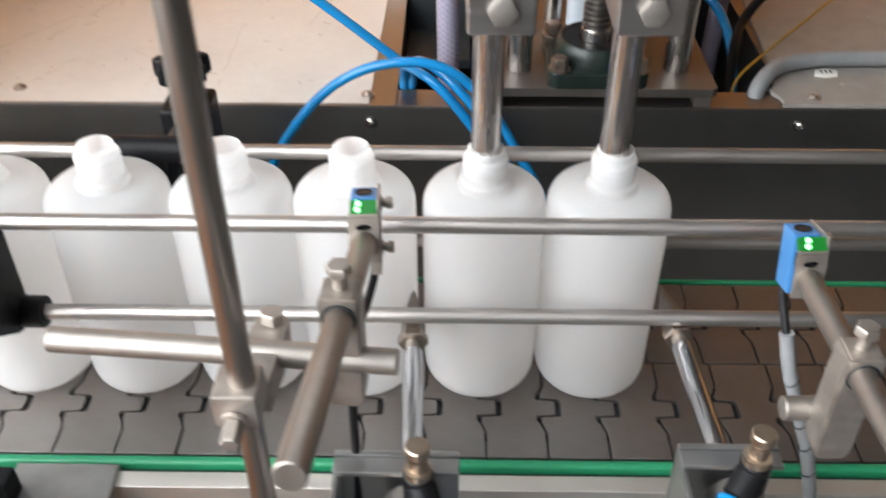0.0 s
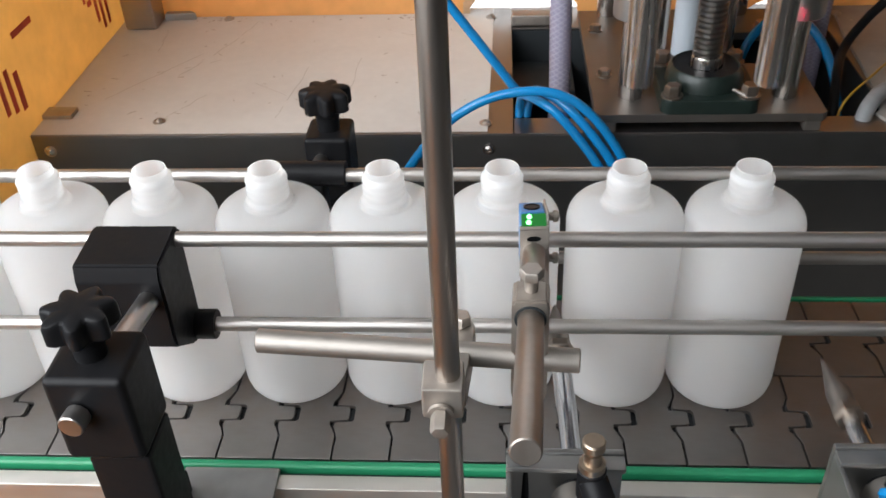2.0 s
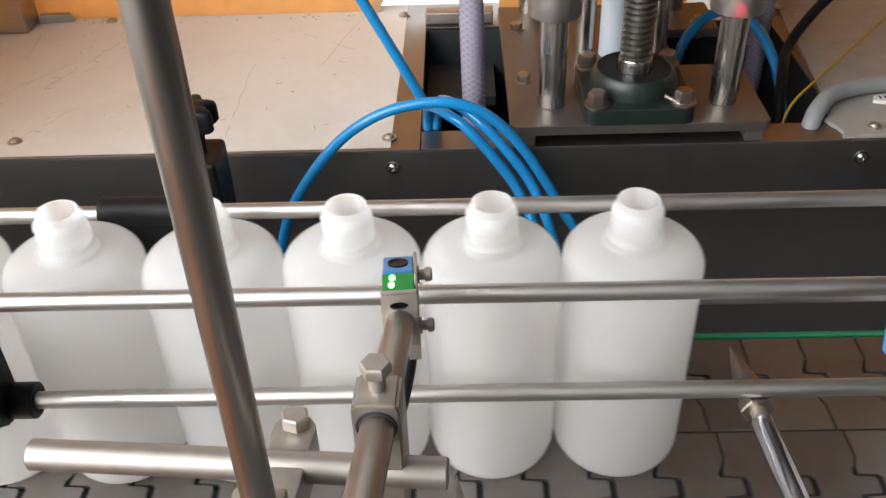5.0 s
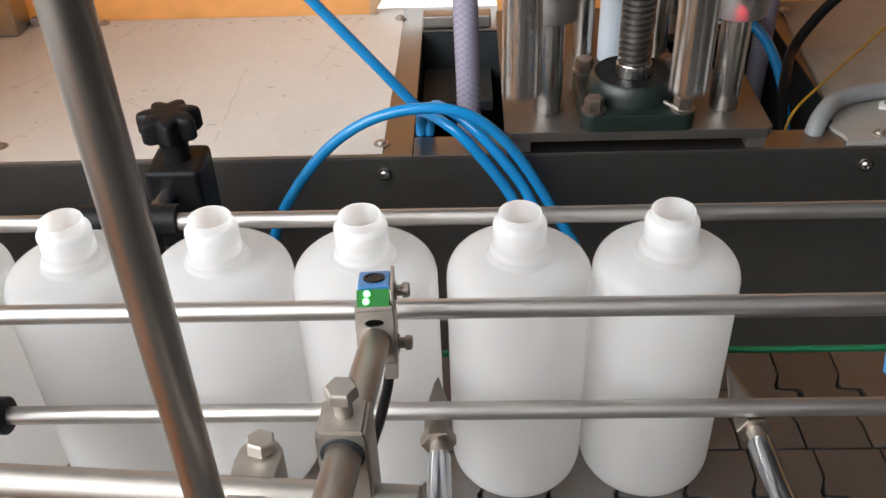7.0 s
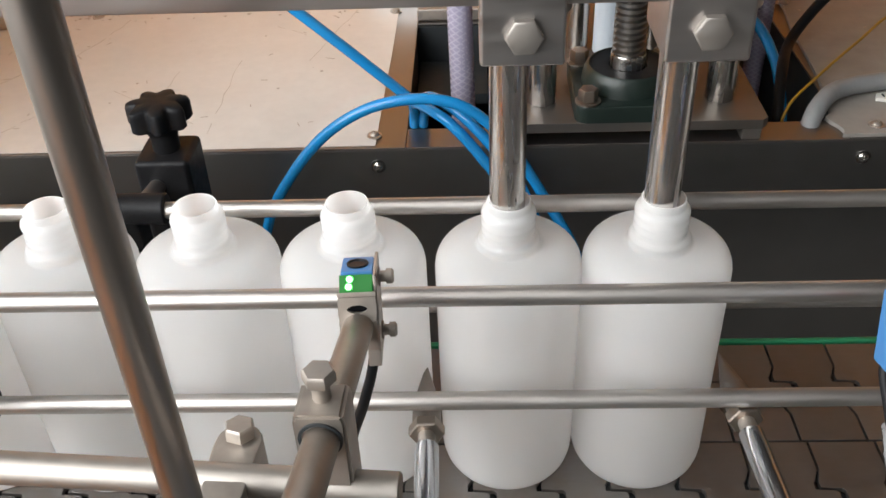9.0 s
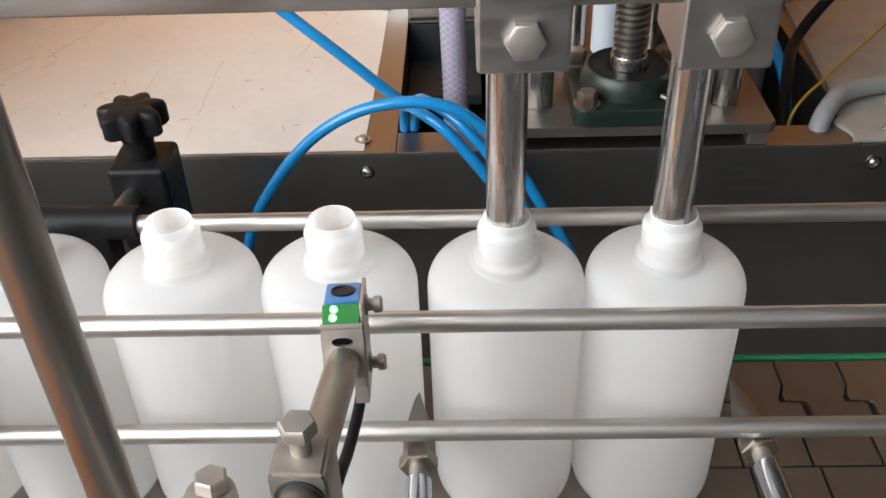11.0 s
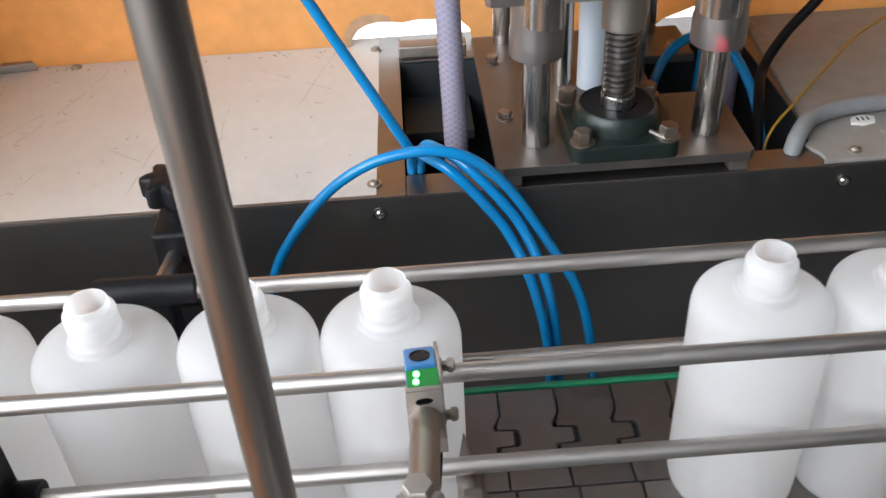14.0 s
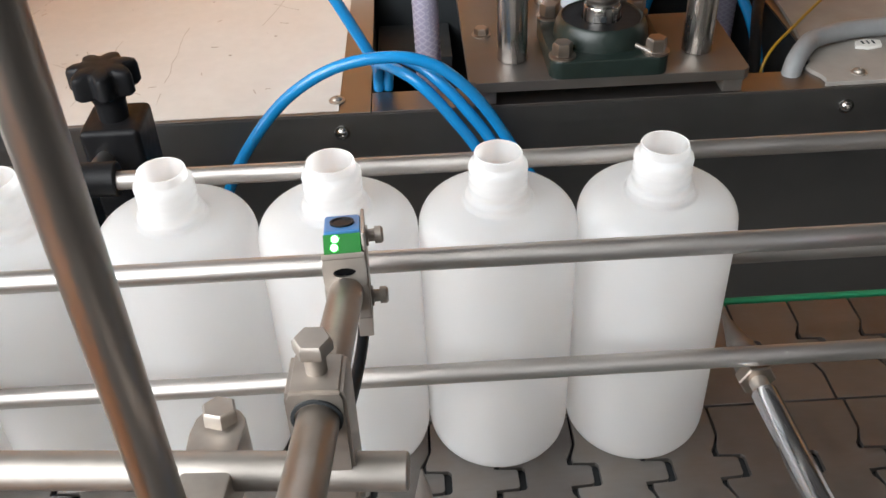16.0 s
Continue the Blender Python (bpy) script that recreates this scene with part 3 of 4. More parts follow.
# ---- filling head: two cross bars, clamp blocks and nozzles, which dips into the bottles ----
head = thing("bottle_filler", (0.0615, -0.0085, 0.115), "stainless filling head with two nozzles on cross bars", "filler")
part("cross_bar", box((-0.235, -0.0275, 0.2770), (0.47, -0.0165, 0.2880), 0.0012), STEEL, head)
part("cross_bar", box((-0.235, 0.028, 0.2770), (0.47, 0.039, 0.2880), 0.0012), STEEL, head)
part("end_bar", box((-0.246, -0.0275, 0.2768), (-0.2352, 0.039, 0.2882), 0.0012), STEEL, head)
part("end_bar", box((0.4702, -0.0275, 0.2768), (0.481, 0.039, 0.2882), 0.0012), STEEL, head)
part("head_arm", box((0.0545, 0.0392, 0.2772), (0.0705, 0.2480, 0.2878), 0.0012), STEEL, head)
part("slide_bar", box((0.0400, 0.2482, 0.2770), (0.2090, 0.2840, 0.2930), 0.0015), STEEL, head)
part("clamp_washer", lathe([(0, 0), (0.0135, 0), (0.0135, 0.002), (0.012, 0.003), (0, 0.003)], 28, (-0.0736, 0.0055, 0.2885)), STEEL, head)
hex_bolt("clamp_bolt", (-0.0736, 0.0055, 0.2915), head, 0.0085, 0.008)
for x in (0.0255, 0.0975):
    part("nozzle_block", box((x - 0.0125, -0.0315, 0.2535), (x + 0.0212, 0.012, 0.2925), 0.0016, 3), STEEL, head, "machined stainless nozzle clamp block")
    hex_bolt("block_bolt", (x + 0.0047, -0.0315, 0.2670), head, 0.0076, 0.0048, (0, -1, 0), ALU, washer=False)
    part("nozzle", pipe((x, -0.0045, 0.117), (x, -0.0045, 0.39), 0.0084, 0.0012), BRIGHT, head, "polished stainless filling nozzle")
    part("lock_nut", hexa((x, -0.0045, 0.2927), (x, -0.0045, 0.3020), 0.0145), CHROME, head)
    part("hose_nut", lathe([(0.008, 0.302), (0.0135, 0.3025), (0.0135, 0.3120), (0.0125, 0.3130), (0.0125, 0.332), (0.008, 0.333)], 28, (x, -0.0045, 0)), CHROME, head)

# ---- conveyor ----
conv = thing("slat_conveyor", (0.0, 0.0, FLOOR), "stainless conveyor frame with green plastic wear strips", "conveyor")
part("wear_strip", box((-1.2, -0.0908, -0.012), (1.3, -0.0846, 0.0022), 0.0022, 3), GREENPL, conv, "green plastic wear strip")
part("wear_strip", box((-1.2, 0.0842, -0.012), (1.3, 0.0886, 0.0006), 0.0014, 3), GREENPL, conv, "green plastic wear strip")
# Stainless plates: window sheen painted into the front one, dimness into the rear.
part("side_plate", box((-1.2, -0.1065, -0.10), (1.3, -0.0945, -0.0010), 0.0012), SIDEPLATE, conv, "stainless side plate, window sheen put into its pale colour")
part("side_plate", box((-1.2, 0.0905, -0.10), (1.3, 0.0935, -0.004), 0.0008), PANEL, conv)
# Bed and lip are near-black: the shade in the gaps put into colour.
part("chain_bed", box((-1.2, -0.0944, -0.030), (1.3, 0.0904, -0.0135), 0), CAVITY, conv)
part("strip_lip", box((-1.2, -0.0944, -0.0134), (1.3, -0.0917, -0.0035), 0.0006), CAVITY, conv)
for x in (-1.0, -0.45, 0.75):
    for y in (-0.09, 0.08):
        part("leg", box((x, y, FLOOR + 0.001), (x + 0.04, y + 0.04, -0.101 if y < 0 else -0.031), 0.003), STEEL, conv)

PITCH = 0.0381
GAP = 0.0013


def slat_outline():
    """Hinged slat seen from above, y 0..0.0815, pitch along x."""
    prof = [(0.0, 0.0), (0.0205, 0.0), (0.0270, -0.0028), (0.0298, -0.0046), (0.0340, -0.0046), (0.0347, 0.0064), (0.0362, 0.0076), (0.0453, 0.0076), (0.0468, 0.0064), (0.0475, -0.0046), (0.0517, -0.0046), (0.0545, -0.0028), (0.0610, 0.0), (0.0815, 0.0)]
    right = [(x + PITCH - GAP, y) for y, x in prof]
    # the slot that takes the tongue is wider and longer than the tongue itself
    slot = [(0.0, 0.0), (0.0200, 0.0), (0.0262, -0.0022), (0.0288, -0.0030), (0.0328, -0.0028), (0.0334, 0.0086), (0.0350, 0.0101), (0.0465, 0.0101), (0.0481, 0.0086), (0.0487, -0.0028), (0.0527, -0.0030), (0.0553, -0.0022), (0.0615, 0.0), (0.0815, 0.0)]
    left = [(x, y) for y, x in slot]
    return [left[0]] + right + left[:0:-1]


def build_chain(name, y0, shift):
    """A strand of slats, shifted so that its joints fall where they should at the start."""
    ob = thing(name, (0, y0 + 0.04, -0.003), "flat-top conveyor chain of brown-grey hinged steel slats", "conveyor chain", "conveyor chain strands")
    data = None
    for k in range(-31, 22):
        x = k * PITCH + shift
        if data is None:
            data = mesh_of("slat", prism(slat_outline(), -0.0030, 0.0, 0.00035), CHAIN, (0, 0, 0))
        s = new("slat", data)
        s.parent = ob
        s.location = (x, y0 - (y0 + 0.04), 0.003)
    # plain dark bar below the joints, their shade put into its colour
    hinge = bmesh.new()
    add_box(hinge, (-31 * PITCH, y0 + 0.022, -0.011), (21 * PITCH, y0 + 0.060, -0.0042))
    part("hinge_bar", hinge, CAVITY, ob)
    return ob


# ---- guide rails ----
def rail(at_y, at_z, x0, x1, label):
    return solid("guide_rail", rod((x0, at_y, at_z), (x1, at_y, at_z), 0.0046, 20), RAILSTEEL, (0, at_y, at_z), label, "guide rail", "round conveyor guide rails")


rail(-0.0520, 0.1540, -1.2, 1.2, "round satin stainless guide rail before the bottles")
rail(-0.0520, 0.0890, -1.2, 1.2, "round satin stainless guide rail before the bottles")
rail(0.0360, 0.1435, -1.2, 1.2, "round satin stainless guide rail behind the bottles")
rail(0.0360, 0.0760, -1.2, 1.2, "round satin stainless guide rail behind the bottles")


def star_knob(at, r, h, parent, axis=(0, 0, 1)):
    """Seven-lobed plastic hand knob with a neck."""
    out = []
    for i in range(84):
        a = 2 * math.pi * i / 84
        rr = r * (0.86 + 0.14 * math.cos(7 * a))
        if math.cos(7 * a) < -0.55:
            rr -= 0.02 * r
        out.append((rr * math.cos(a), rr * math.sin(a)))
    bm = bmesh.new()
    rings = [[bm.verts.new((x * k, y * k, z * h)) for x, y in out] for k, z in ((0.50, 0.50), (0.90, 0.53), (1.0, 0.59), (1.0, 0.88), (0.95, 0.96), (0.82, 1.0), (0.35, 1.02))]
    for a_, b_ in zip(rings, rings[1:]):
        for i in range(len(out)):
            j = (i + 1) % len(out)
            bm.faces.new((a_[i], a_[j], b_[j], b_[i]))
    bm.faces.new(rings[0][::-1])
    bm.faces.new(rings[-1])
    add_lathe(bm, [(0, 0), (r * 0.42, 0), (r * 0.44, h * 0.30), (r * 0.52, h * 0.45), (r * 0.70, h * 0.56), (0, h * 0.56)], 28)
    rot = frame_of(Vector(axis).normalized()).to_4x4()
    return part("star_knob", moved(bm, Matrix.Translation(at) @ rot), BLACKPL, parent, "black star-shaped hand knob")


def clamp_head(parent, x, y, z, w, d, h, lean=0.0):
    bm = box((-w / 2, -d / 2, -h), (w / 2, d / 2, 0), 0.0035, 3)
    return part("clamp_body", moved(bm, Matrix.Translation((x, y, z)) @ pose(0, 0, 0, 0, 0, lean)), BLACKPL, parent, "black nylon clamp body")


# rail support behind the bottles
sup = thing("rail_support", (-0.176, 0.131, -0.10), "black nylon rail support with a star knob", "rail support", "rail supports")
clamp_head(sup, -0.1812, 0.1315, 0.1265, 0.034, 0.036, 0.058)
part("bracket_leg", box((-0.1972, 0.1165, -0.095), (-0.1652, 0.1485, 0.0683), 0.003), BLACKPL, sup)
star_knob((-0.1812, 0.1315, 0.1265), 0.0200, 0.0325, sup)
part("cross_rod", rod((-0.1860, 0.1165, 0.1090), (-0.1895, 0.0445, 0.1180), 0.0052), STEEL, sup)
part("rail_sleeve", rod((-0.2080, 0.0370, 0.1440), (-0.1530, 0.0370, 0.1440), 0.0085), BLACKPL, sup, "black rail sleeve")
part("sleeve_block", box((-0.2020, 0.0300, 0.066), (-0.1680, 0.0480, 0.1425), 0.003), BLACKPL, sup)

# rail support before the bottles
sup = thing("rail_support", (-0.268, -0.10, -0.10), "black nylon rail support with a chamfered block and star knob", "rail support", "rail supports")
pr_ = [(-0.0870, 0.1010), (-0.0870, 0.1480), (-0.0840, 0.1585), (-0.0480, 0.1605), (-0.0440, 0.1570), (-0.0440, 0.0800), (-0.0600, 0.0800)]
b2 = prism(pr_, -0.2900, -0.2400)
moved(b2, Matrix(((0, 0, 1, 0), (1, 0, 0, 0), (0, 1, 0, 0), (0, 0, 0, 1))))
bmesh.ops.bevel(b2, geom=b2.edges[:], offset=0.0014, segments=2, affect="EDGES")
part("rail_block", b2, BLACKPL, sup, "black nylon rail block")
part("rail_boss", rod((-0.2420, -0.0520, 0.0890), (-0.2275, -0.0520, 0.0890), 0.0095), BLACKPL, sup)
part("cross_rod", rod((-0.2500, -0.086, 0.1360), (-0.2460, -0.1620, 0.1535), 0.0060), STEEL, sup)
part("clamp_body", box((-0.2640, -0.1860, 0.1150), (-0.2240, -0.1480, 0.1690), 0.004, 3), BLACKPL, sup, "black nylon clamp body")
part("bracket_leg", box((-0.2560, -0.1830, -0.10), (-0.2240, -0.1500, 0.1148), 0.003), BLACKPL, sup)
part("foot_block", box((-0.2740, -0.1498, -0.06), (-0.2445, -0.108, 0.020), 0.003), BLACKPL, sup)
star_knob((-0.2450, -0.1670, 0.1690), 0.0180, 0.029, sup)
part("rod_end", rod((-0.2500, -0.1960, 0.1490), (-0.2490, -0.1865, 0.1490), 0.0062), STEEL, sup)

solid("angle_bracket", add_box(box((-0.254, -0.150, -0.0015), (-0.192, -0.0920, 0.0022), 0.001), (-0.254, -0.150, -0.07), (-0.192, -0.146, -0.002), 0.001), GREYPLATE, (-0.22, -0.10, 0), "grey galvanised angle bracket on the conveyor side", "bracket")

# ---- upright pole with clamps, cross rod and sensor arm ----
pole = thing("sensor_stand", (-0.073, -0.203, -0.10), "stainless upright pole with clamps and cross rod", "stand")
part("upright", lathe([(0, 0), (0.0053, 0), (0.0053, 0.5015), (0.0045, 0.5030), (0, 0.5030)], 28, (-0.0728, -0.2030, -0.10)), POLESTEEL, pole, "brushed stainless upright rod")
cl = bmesh.new()
add_box(cl, (-0.0835, -0.2125, 0.1755), (-0.0660, -0.1935, 0.1925), 0.0015)
part("pole_clamp", cl, WORN, pole, "worn stainless clamp")
hex_bolt("clamp_bolt", (-0.0755, -0.2125, 0.1800), pole, 0.0042, 0.010, (0, -1, -0.1), WORN)
# lever from the pole clamp up to the cross rod
lo_out = [(-0.0790, -0.1934), (-0.0660, -0.1934), (-0.0628, -0.1600)]
for k in range(9):
    a = math.pi * k / 8
    lo_out.append((-0.0705 + 0.0080 * math.cos(a), -0.1575 + 0.0080 * math.sin(a)))
lo_out.append((-0.0790, -0.1600))
part("lever", prism(lo_out, 0.1640, 0.1795, 0.0012), WORN, pole, "worn stainless clamp lever")
lb = rod((-0.0700, -0.1570, 0.1785), (-0.0698, -0.1565, 0.1815), 0.0030, 14)
add_lathe(lb, [(0, 0), (0.0050, 0), (0.0054, 0.0006), (0.0054, 0.0042), (0.0046, 0.0052), (0, 0.0052)], 6, (-0.0698, -0.1565, 0.1805), (0.03, 0.1, 1))
part("lever_bolt", lb, WORN, pole)
part("cross_rod", rod((-0.1640, -0.1650, 0.1765), (-0.0150, -0.1750, 0.1748), 0.0057), ALU, pole, "dull aluminium cross rod")


def sensor_unit(name, face, tilt, turn, rod_from, rod_to, clamp_at, label):
    """A blue photoelectric sensor on a folded bracket, with its arm; face is the middle of its upper front edge."""
    t = thing(name, face, label, "sensor", "photoelectric bottle sensors")
    m = Matrix.Translation(face) @ pose(0, 0, 0, tilt, 0, turn)
    body = part("sensor_body", moved(box((-0.0062, 0.0035, -0.026), (0.0062, 0.0185, 0.0050), 0.0010), m), BLUEPL, t, "blue plastic sensor body")
    part("sensor_dial", moved(lathe([(0, 0), (0.0042, 0), (0.0042, 0.0007), (0.0036, 0.0007), (0.0032, 0.0002), (0, 0.0002)], 24, (0, 0.0105, 0.0050)), m), BLACKPL, body)
    part("lamp_window", moved(prism([(-0.0061, 0.0), (0.0061, 0.0), (0.0061, 0.0066), (-0.0061, 0.0066)], 0, 0.004), m @ pose(0, -0.0022, -0.0018, 52, 0, 0)), GREENWIN, body, "green lamp window")
    for sx, sy in ((-0.0022, 0.0049), (-0.0026, 0.0020)):
        part("indicator_lamp", moved(lathe([(0.0013, 0), (0.0012, 0.0007), (0.0007, 0.0011), (0, 0.0012)], 14, (sx, sy, 0.004)), m @ pose(0, -0.0022, -0.0018, 52, 0, 0)), GREENLED, body, "lit green indicator")
    part("beam_lens", moved(lathe([(0, 0), (0.0036, 0), (0.0032, 0.0008), (0, 0.0012)], 20, (0, 0.0185, -0.012), (0, 1, 0)), m), REDLED, body, "red sensor lens")
    # Black box added behind the bracket slot, to put the slot's shade in.
    part("cable_gland", moved(box((-0.0050, -0.0010, -0.0105), (0.0050, 0.0033, -0.0034), 0.0008), m), BLACKPL, body)
    br = bmesh.new()
    add_box(br, (0.0064, -0.0038, -0.031), (0.0077, 0.0190, 0.0065), 0.0004)
    add_box(br, (0.0028, -0.0052, -0.031), (0.0077, -0.0039, -0.02405), 0.0003)
    add_box(br, (-0.0072, -0.0052, -0.00155), (0.0072, -0.0039, 0.0004), 0.0003)
    # front flange with a slot cut through
    ring_ = [(0.0030 * math.cos(a) * 1.25, 0.0017 * math.sin(a)) for a in [2 * math.pi * i / 20 for i in range(20)]]
    outer = []
    for i in range(20):
        a = 2 * math.pi * i / 20
        k = 1 / max(abs(math.cos(a)) / 0.0072, abs(math.sin(a)) / 0.0050)
        outer.append((k * math.cos(a), k * math.sin(a)))
    for zz in (0,):
        vi = [[br.verts.new((x, -0.0052 + d, y - 0.0066)) for x, y in ring_] for d in (0, 0.0013)]
        vo = [[br.verts.new((x, -0.0052 + d, y - 0.0066)) for x, y in outer] for d in (0, 0.0013)]
        for i in range(20):
            j = (i + 1) % 20
            br.faces.new((vi[0][i], vi[0][j], vo[0][j], vo[0][i]))
            br.faces.new((vi[1][j], vi[1][i], vo[1][i], vo[1][j]))
            br.faces.new((vi[0][j], vi[0][i], vi[1][i], vi[1][j]))
            br.faces.new((vo[0][i], vo[0][j], vo[1][j], vo[1][i]))
    add_box(br, (-0.0072, -0.0052, -0.024), (0.0072, -0.0039, -0.01165), 0.0003)
    part("bracket", moved(br, m), WORN, t, "folded stainless bracket")
    for z in (0.0005, -0.0225):
        s = bmesh.new()
        add_lathe(s, [(0, 0), (0.0036, 0), (0.0036, 0.0008), (0.0022, 0.0009), (0.0022, 0.0030), (0.0030, 0.0031), (0.0030, 0.0052), (0.0022, 0.0060), (0, 0.0060)], 16, (0.0077, 0.0085, z), (1, 0, 0))
        part("bracket_screw", moved(s, m), WORN, t)
    arm = part("arm_rod", rod(rod_from, rod_to, 0.0058, 26), DULL, t, "dull stainless sensor arm")
    d = (Vector(rod_to) - Vector(rod_from)).normalized()
    q = Matrix.Translation(clamp_at) @ Matrix.Rotation(math.atan2(-d.x, -d.y) * -1, 4, "Z")
    blk_ = prism([(-0.0072, 0.0095), (0.0072, 0.0095), (0.0082, 0.0070), (0.0082, -0.047), (0.0060, -0.052), (-0.0060, -0.052), (-0.0082, -0.047), (-0.0082, 0.0070)], -0.0075, 0.0075)
    moved(blk_, Matrix(((1, 0, 0, 0), (0, 0, 1, 0), (0, 1, 0, 0), (0, 0, 0, 1))))
    bmesh.ops.bevel(blk_, geom=blk_.edges[:], offset=0.0009, segments=2, affect="EDGES")
    cb = part("cross_clamp", moved(blk_, q), WORN, t, "worn stainless cross clamp")
    part("bore_ring", moved(lathe([(0.0060, -0.0082), (0.0070, -0.0082), (0.0070, 0.0082), (0.0060, 0.0082)], 28, (0, 0, 0), (0, 1, 0), True), q), CAVITY, cb)
    b = bmesh.new()
    add_rod(b, (0, 0.001, 0.008), (0, 0.001, 0.018), 0.0030, 16)
    add_lathe(b, [(0, 0.0165), (0.0051, 0.0165), (0.0054, 0.0170), (0.0054, 0.0200), (0.0046, 0.0210), (0, 0.0210)], 6, (0, 0.001, 0))
    part("clamp_bolt", moved(b, q), WORN, cb)
    return t


sensor_unit("bottle_sensor", (-0.0345, -0.0985, 0.1970), -14, 3, (-0.0342, -0.1045, 0.1840), (-0.0420, -0.271, 0.2215), (-0.0375, -0.1695, 0.2010), "blue photoelectric sensor with lit green lamp on a stainless arm")
sensor_unit("bottle_sensor", (0.1735, -0.1072, 0.1845), -14, 2, (0.1735, -0.1135, 0.1715), (0.1772, -0.280, 0.1820), (0.1754, -0.1740, 0.1752), "blue photoelectric sensor with lit green lamp beside a grey cable")

part("sensor_cable", sweep([(-0.0300, -0.092, 0.172), (-0.0304, -0.106, 0.164), (-0.0325, -0.126, 0.163), (-0.0350, -0.146, 0.165), (-0.0372, -0.158, 0.150), (-0.0378, -0.163, 0.10), (-0.038, -0.168, 0.0), (-0.038, -0.17, -0.15)], 0.0021, 10), BLACKPL, bpy.data.objects["bottle_sensor"], "thin black cable")
cab2 = bpy.data.objects["bottle_sensor.001"]
part("sensor_cable", sweep([(0.1700, -0.098, 0.162), (0.1690, -0.103, 0.154), (0.1690, -0.112, 0.147), (0.1705, -0.121, 0.136)], 0.0021, 10), BLACKPL, cab2, "thin black cable")
part("cable_sleeve", sweep([(0.1698, -0.1185, 0.1405), (0.1745, -0.124, 0.120), (0.1825, -0.130, 0.097), (0.192, -0.136, 0.070), (0.200, -0.142, 0.03), (0.206, -0.148, -0.03), (0.21, -0.15, -0.10)], 0.0035, 14, 10, 0.0003, 6), TAPE, cab2, "grey spiral-wrapped cable sleeve")
turns = bmesh.new()
run = [Vector(p) for p in ((0.1745, -0.124, 0.120), (0.1785, -0.127, 0.1085), (0.1825, -0.130, 0.097), (0.1872, -0.133, 0.0835), (0.192, -0.136, 0.070), (0.1962, -0.139, 0.050))]
for p, q in zip(run, run[1:]):
    d = (q - p).normalized()
    add_lathe(turns, [(0.0036, -0.0004), (0.0040, -0.0004), (0.0040, 0.0004), (0.0036, 0.0004)], 14, (p + q) / 2, (d + Vector((0.35, 0.1, 0.1))).normalized(), True)
part("sleeve_turn", turns, CAVITY, cab2, "dark edge of the spiral wrap")
part("cross_rod", rod((0.1560, -0.1640, 0.1370), (0.2600, -0.1600, 0.1370), 0.0057), ALU, cab2)
part("stand_post", rod((0.250, -0.1720, -0.10), (0.250, -0.1720, 0.24), 0.0055), STEEL, cab2)

for n_, at_, to_ in (("sensor_beam", (-0.0345, -0.0765, 0.1845), (-0.0335, 0.05, 0.1640)), ("sensor_beam", (0.1732, -0.0780, 0.1688), (0.1868, 0.25, 0.1635))):
    ld = bpy.data.lights.new(n_, "SPOT")
    watts = 2.4 if at_[0] < 0 else 4.0
    ld.energy, ld.color, ld.spot_size, ld.spot_blend, ld.shadow_soft_size = watts, (1.0, 0.03, 0.08), radians(3.6), 0.4, 0.0008
    lo_ = new(n_, ld)
    lo_.matrix_world = look(at_, to_)

# ---- stopper cylinders beside the conveyor ----
PISTONS = []


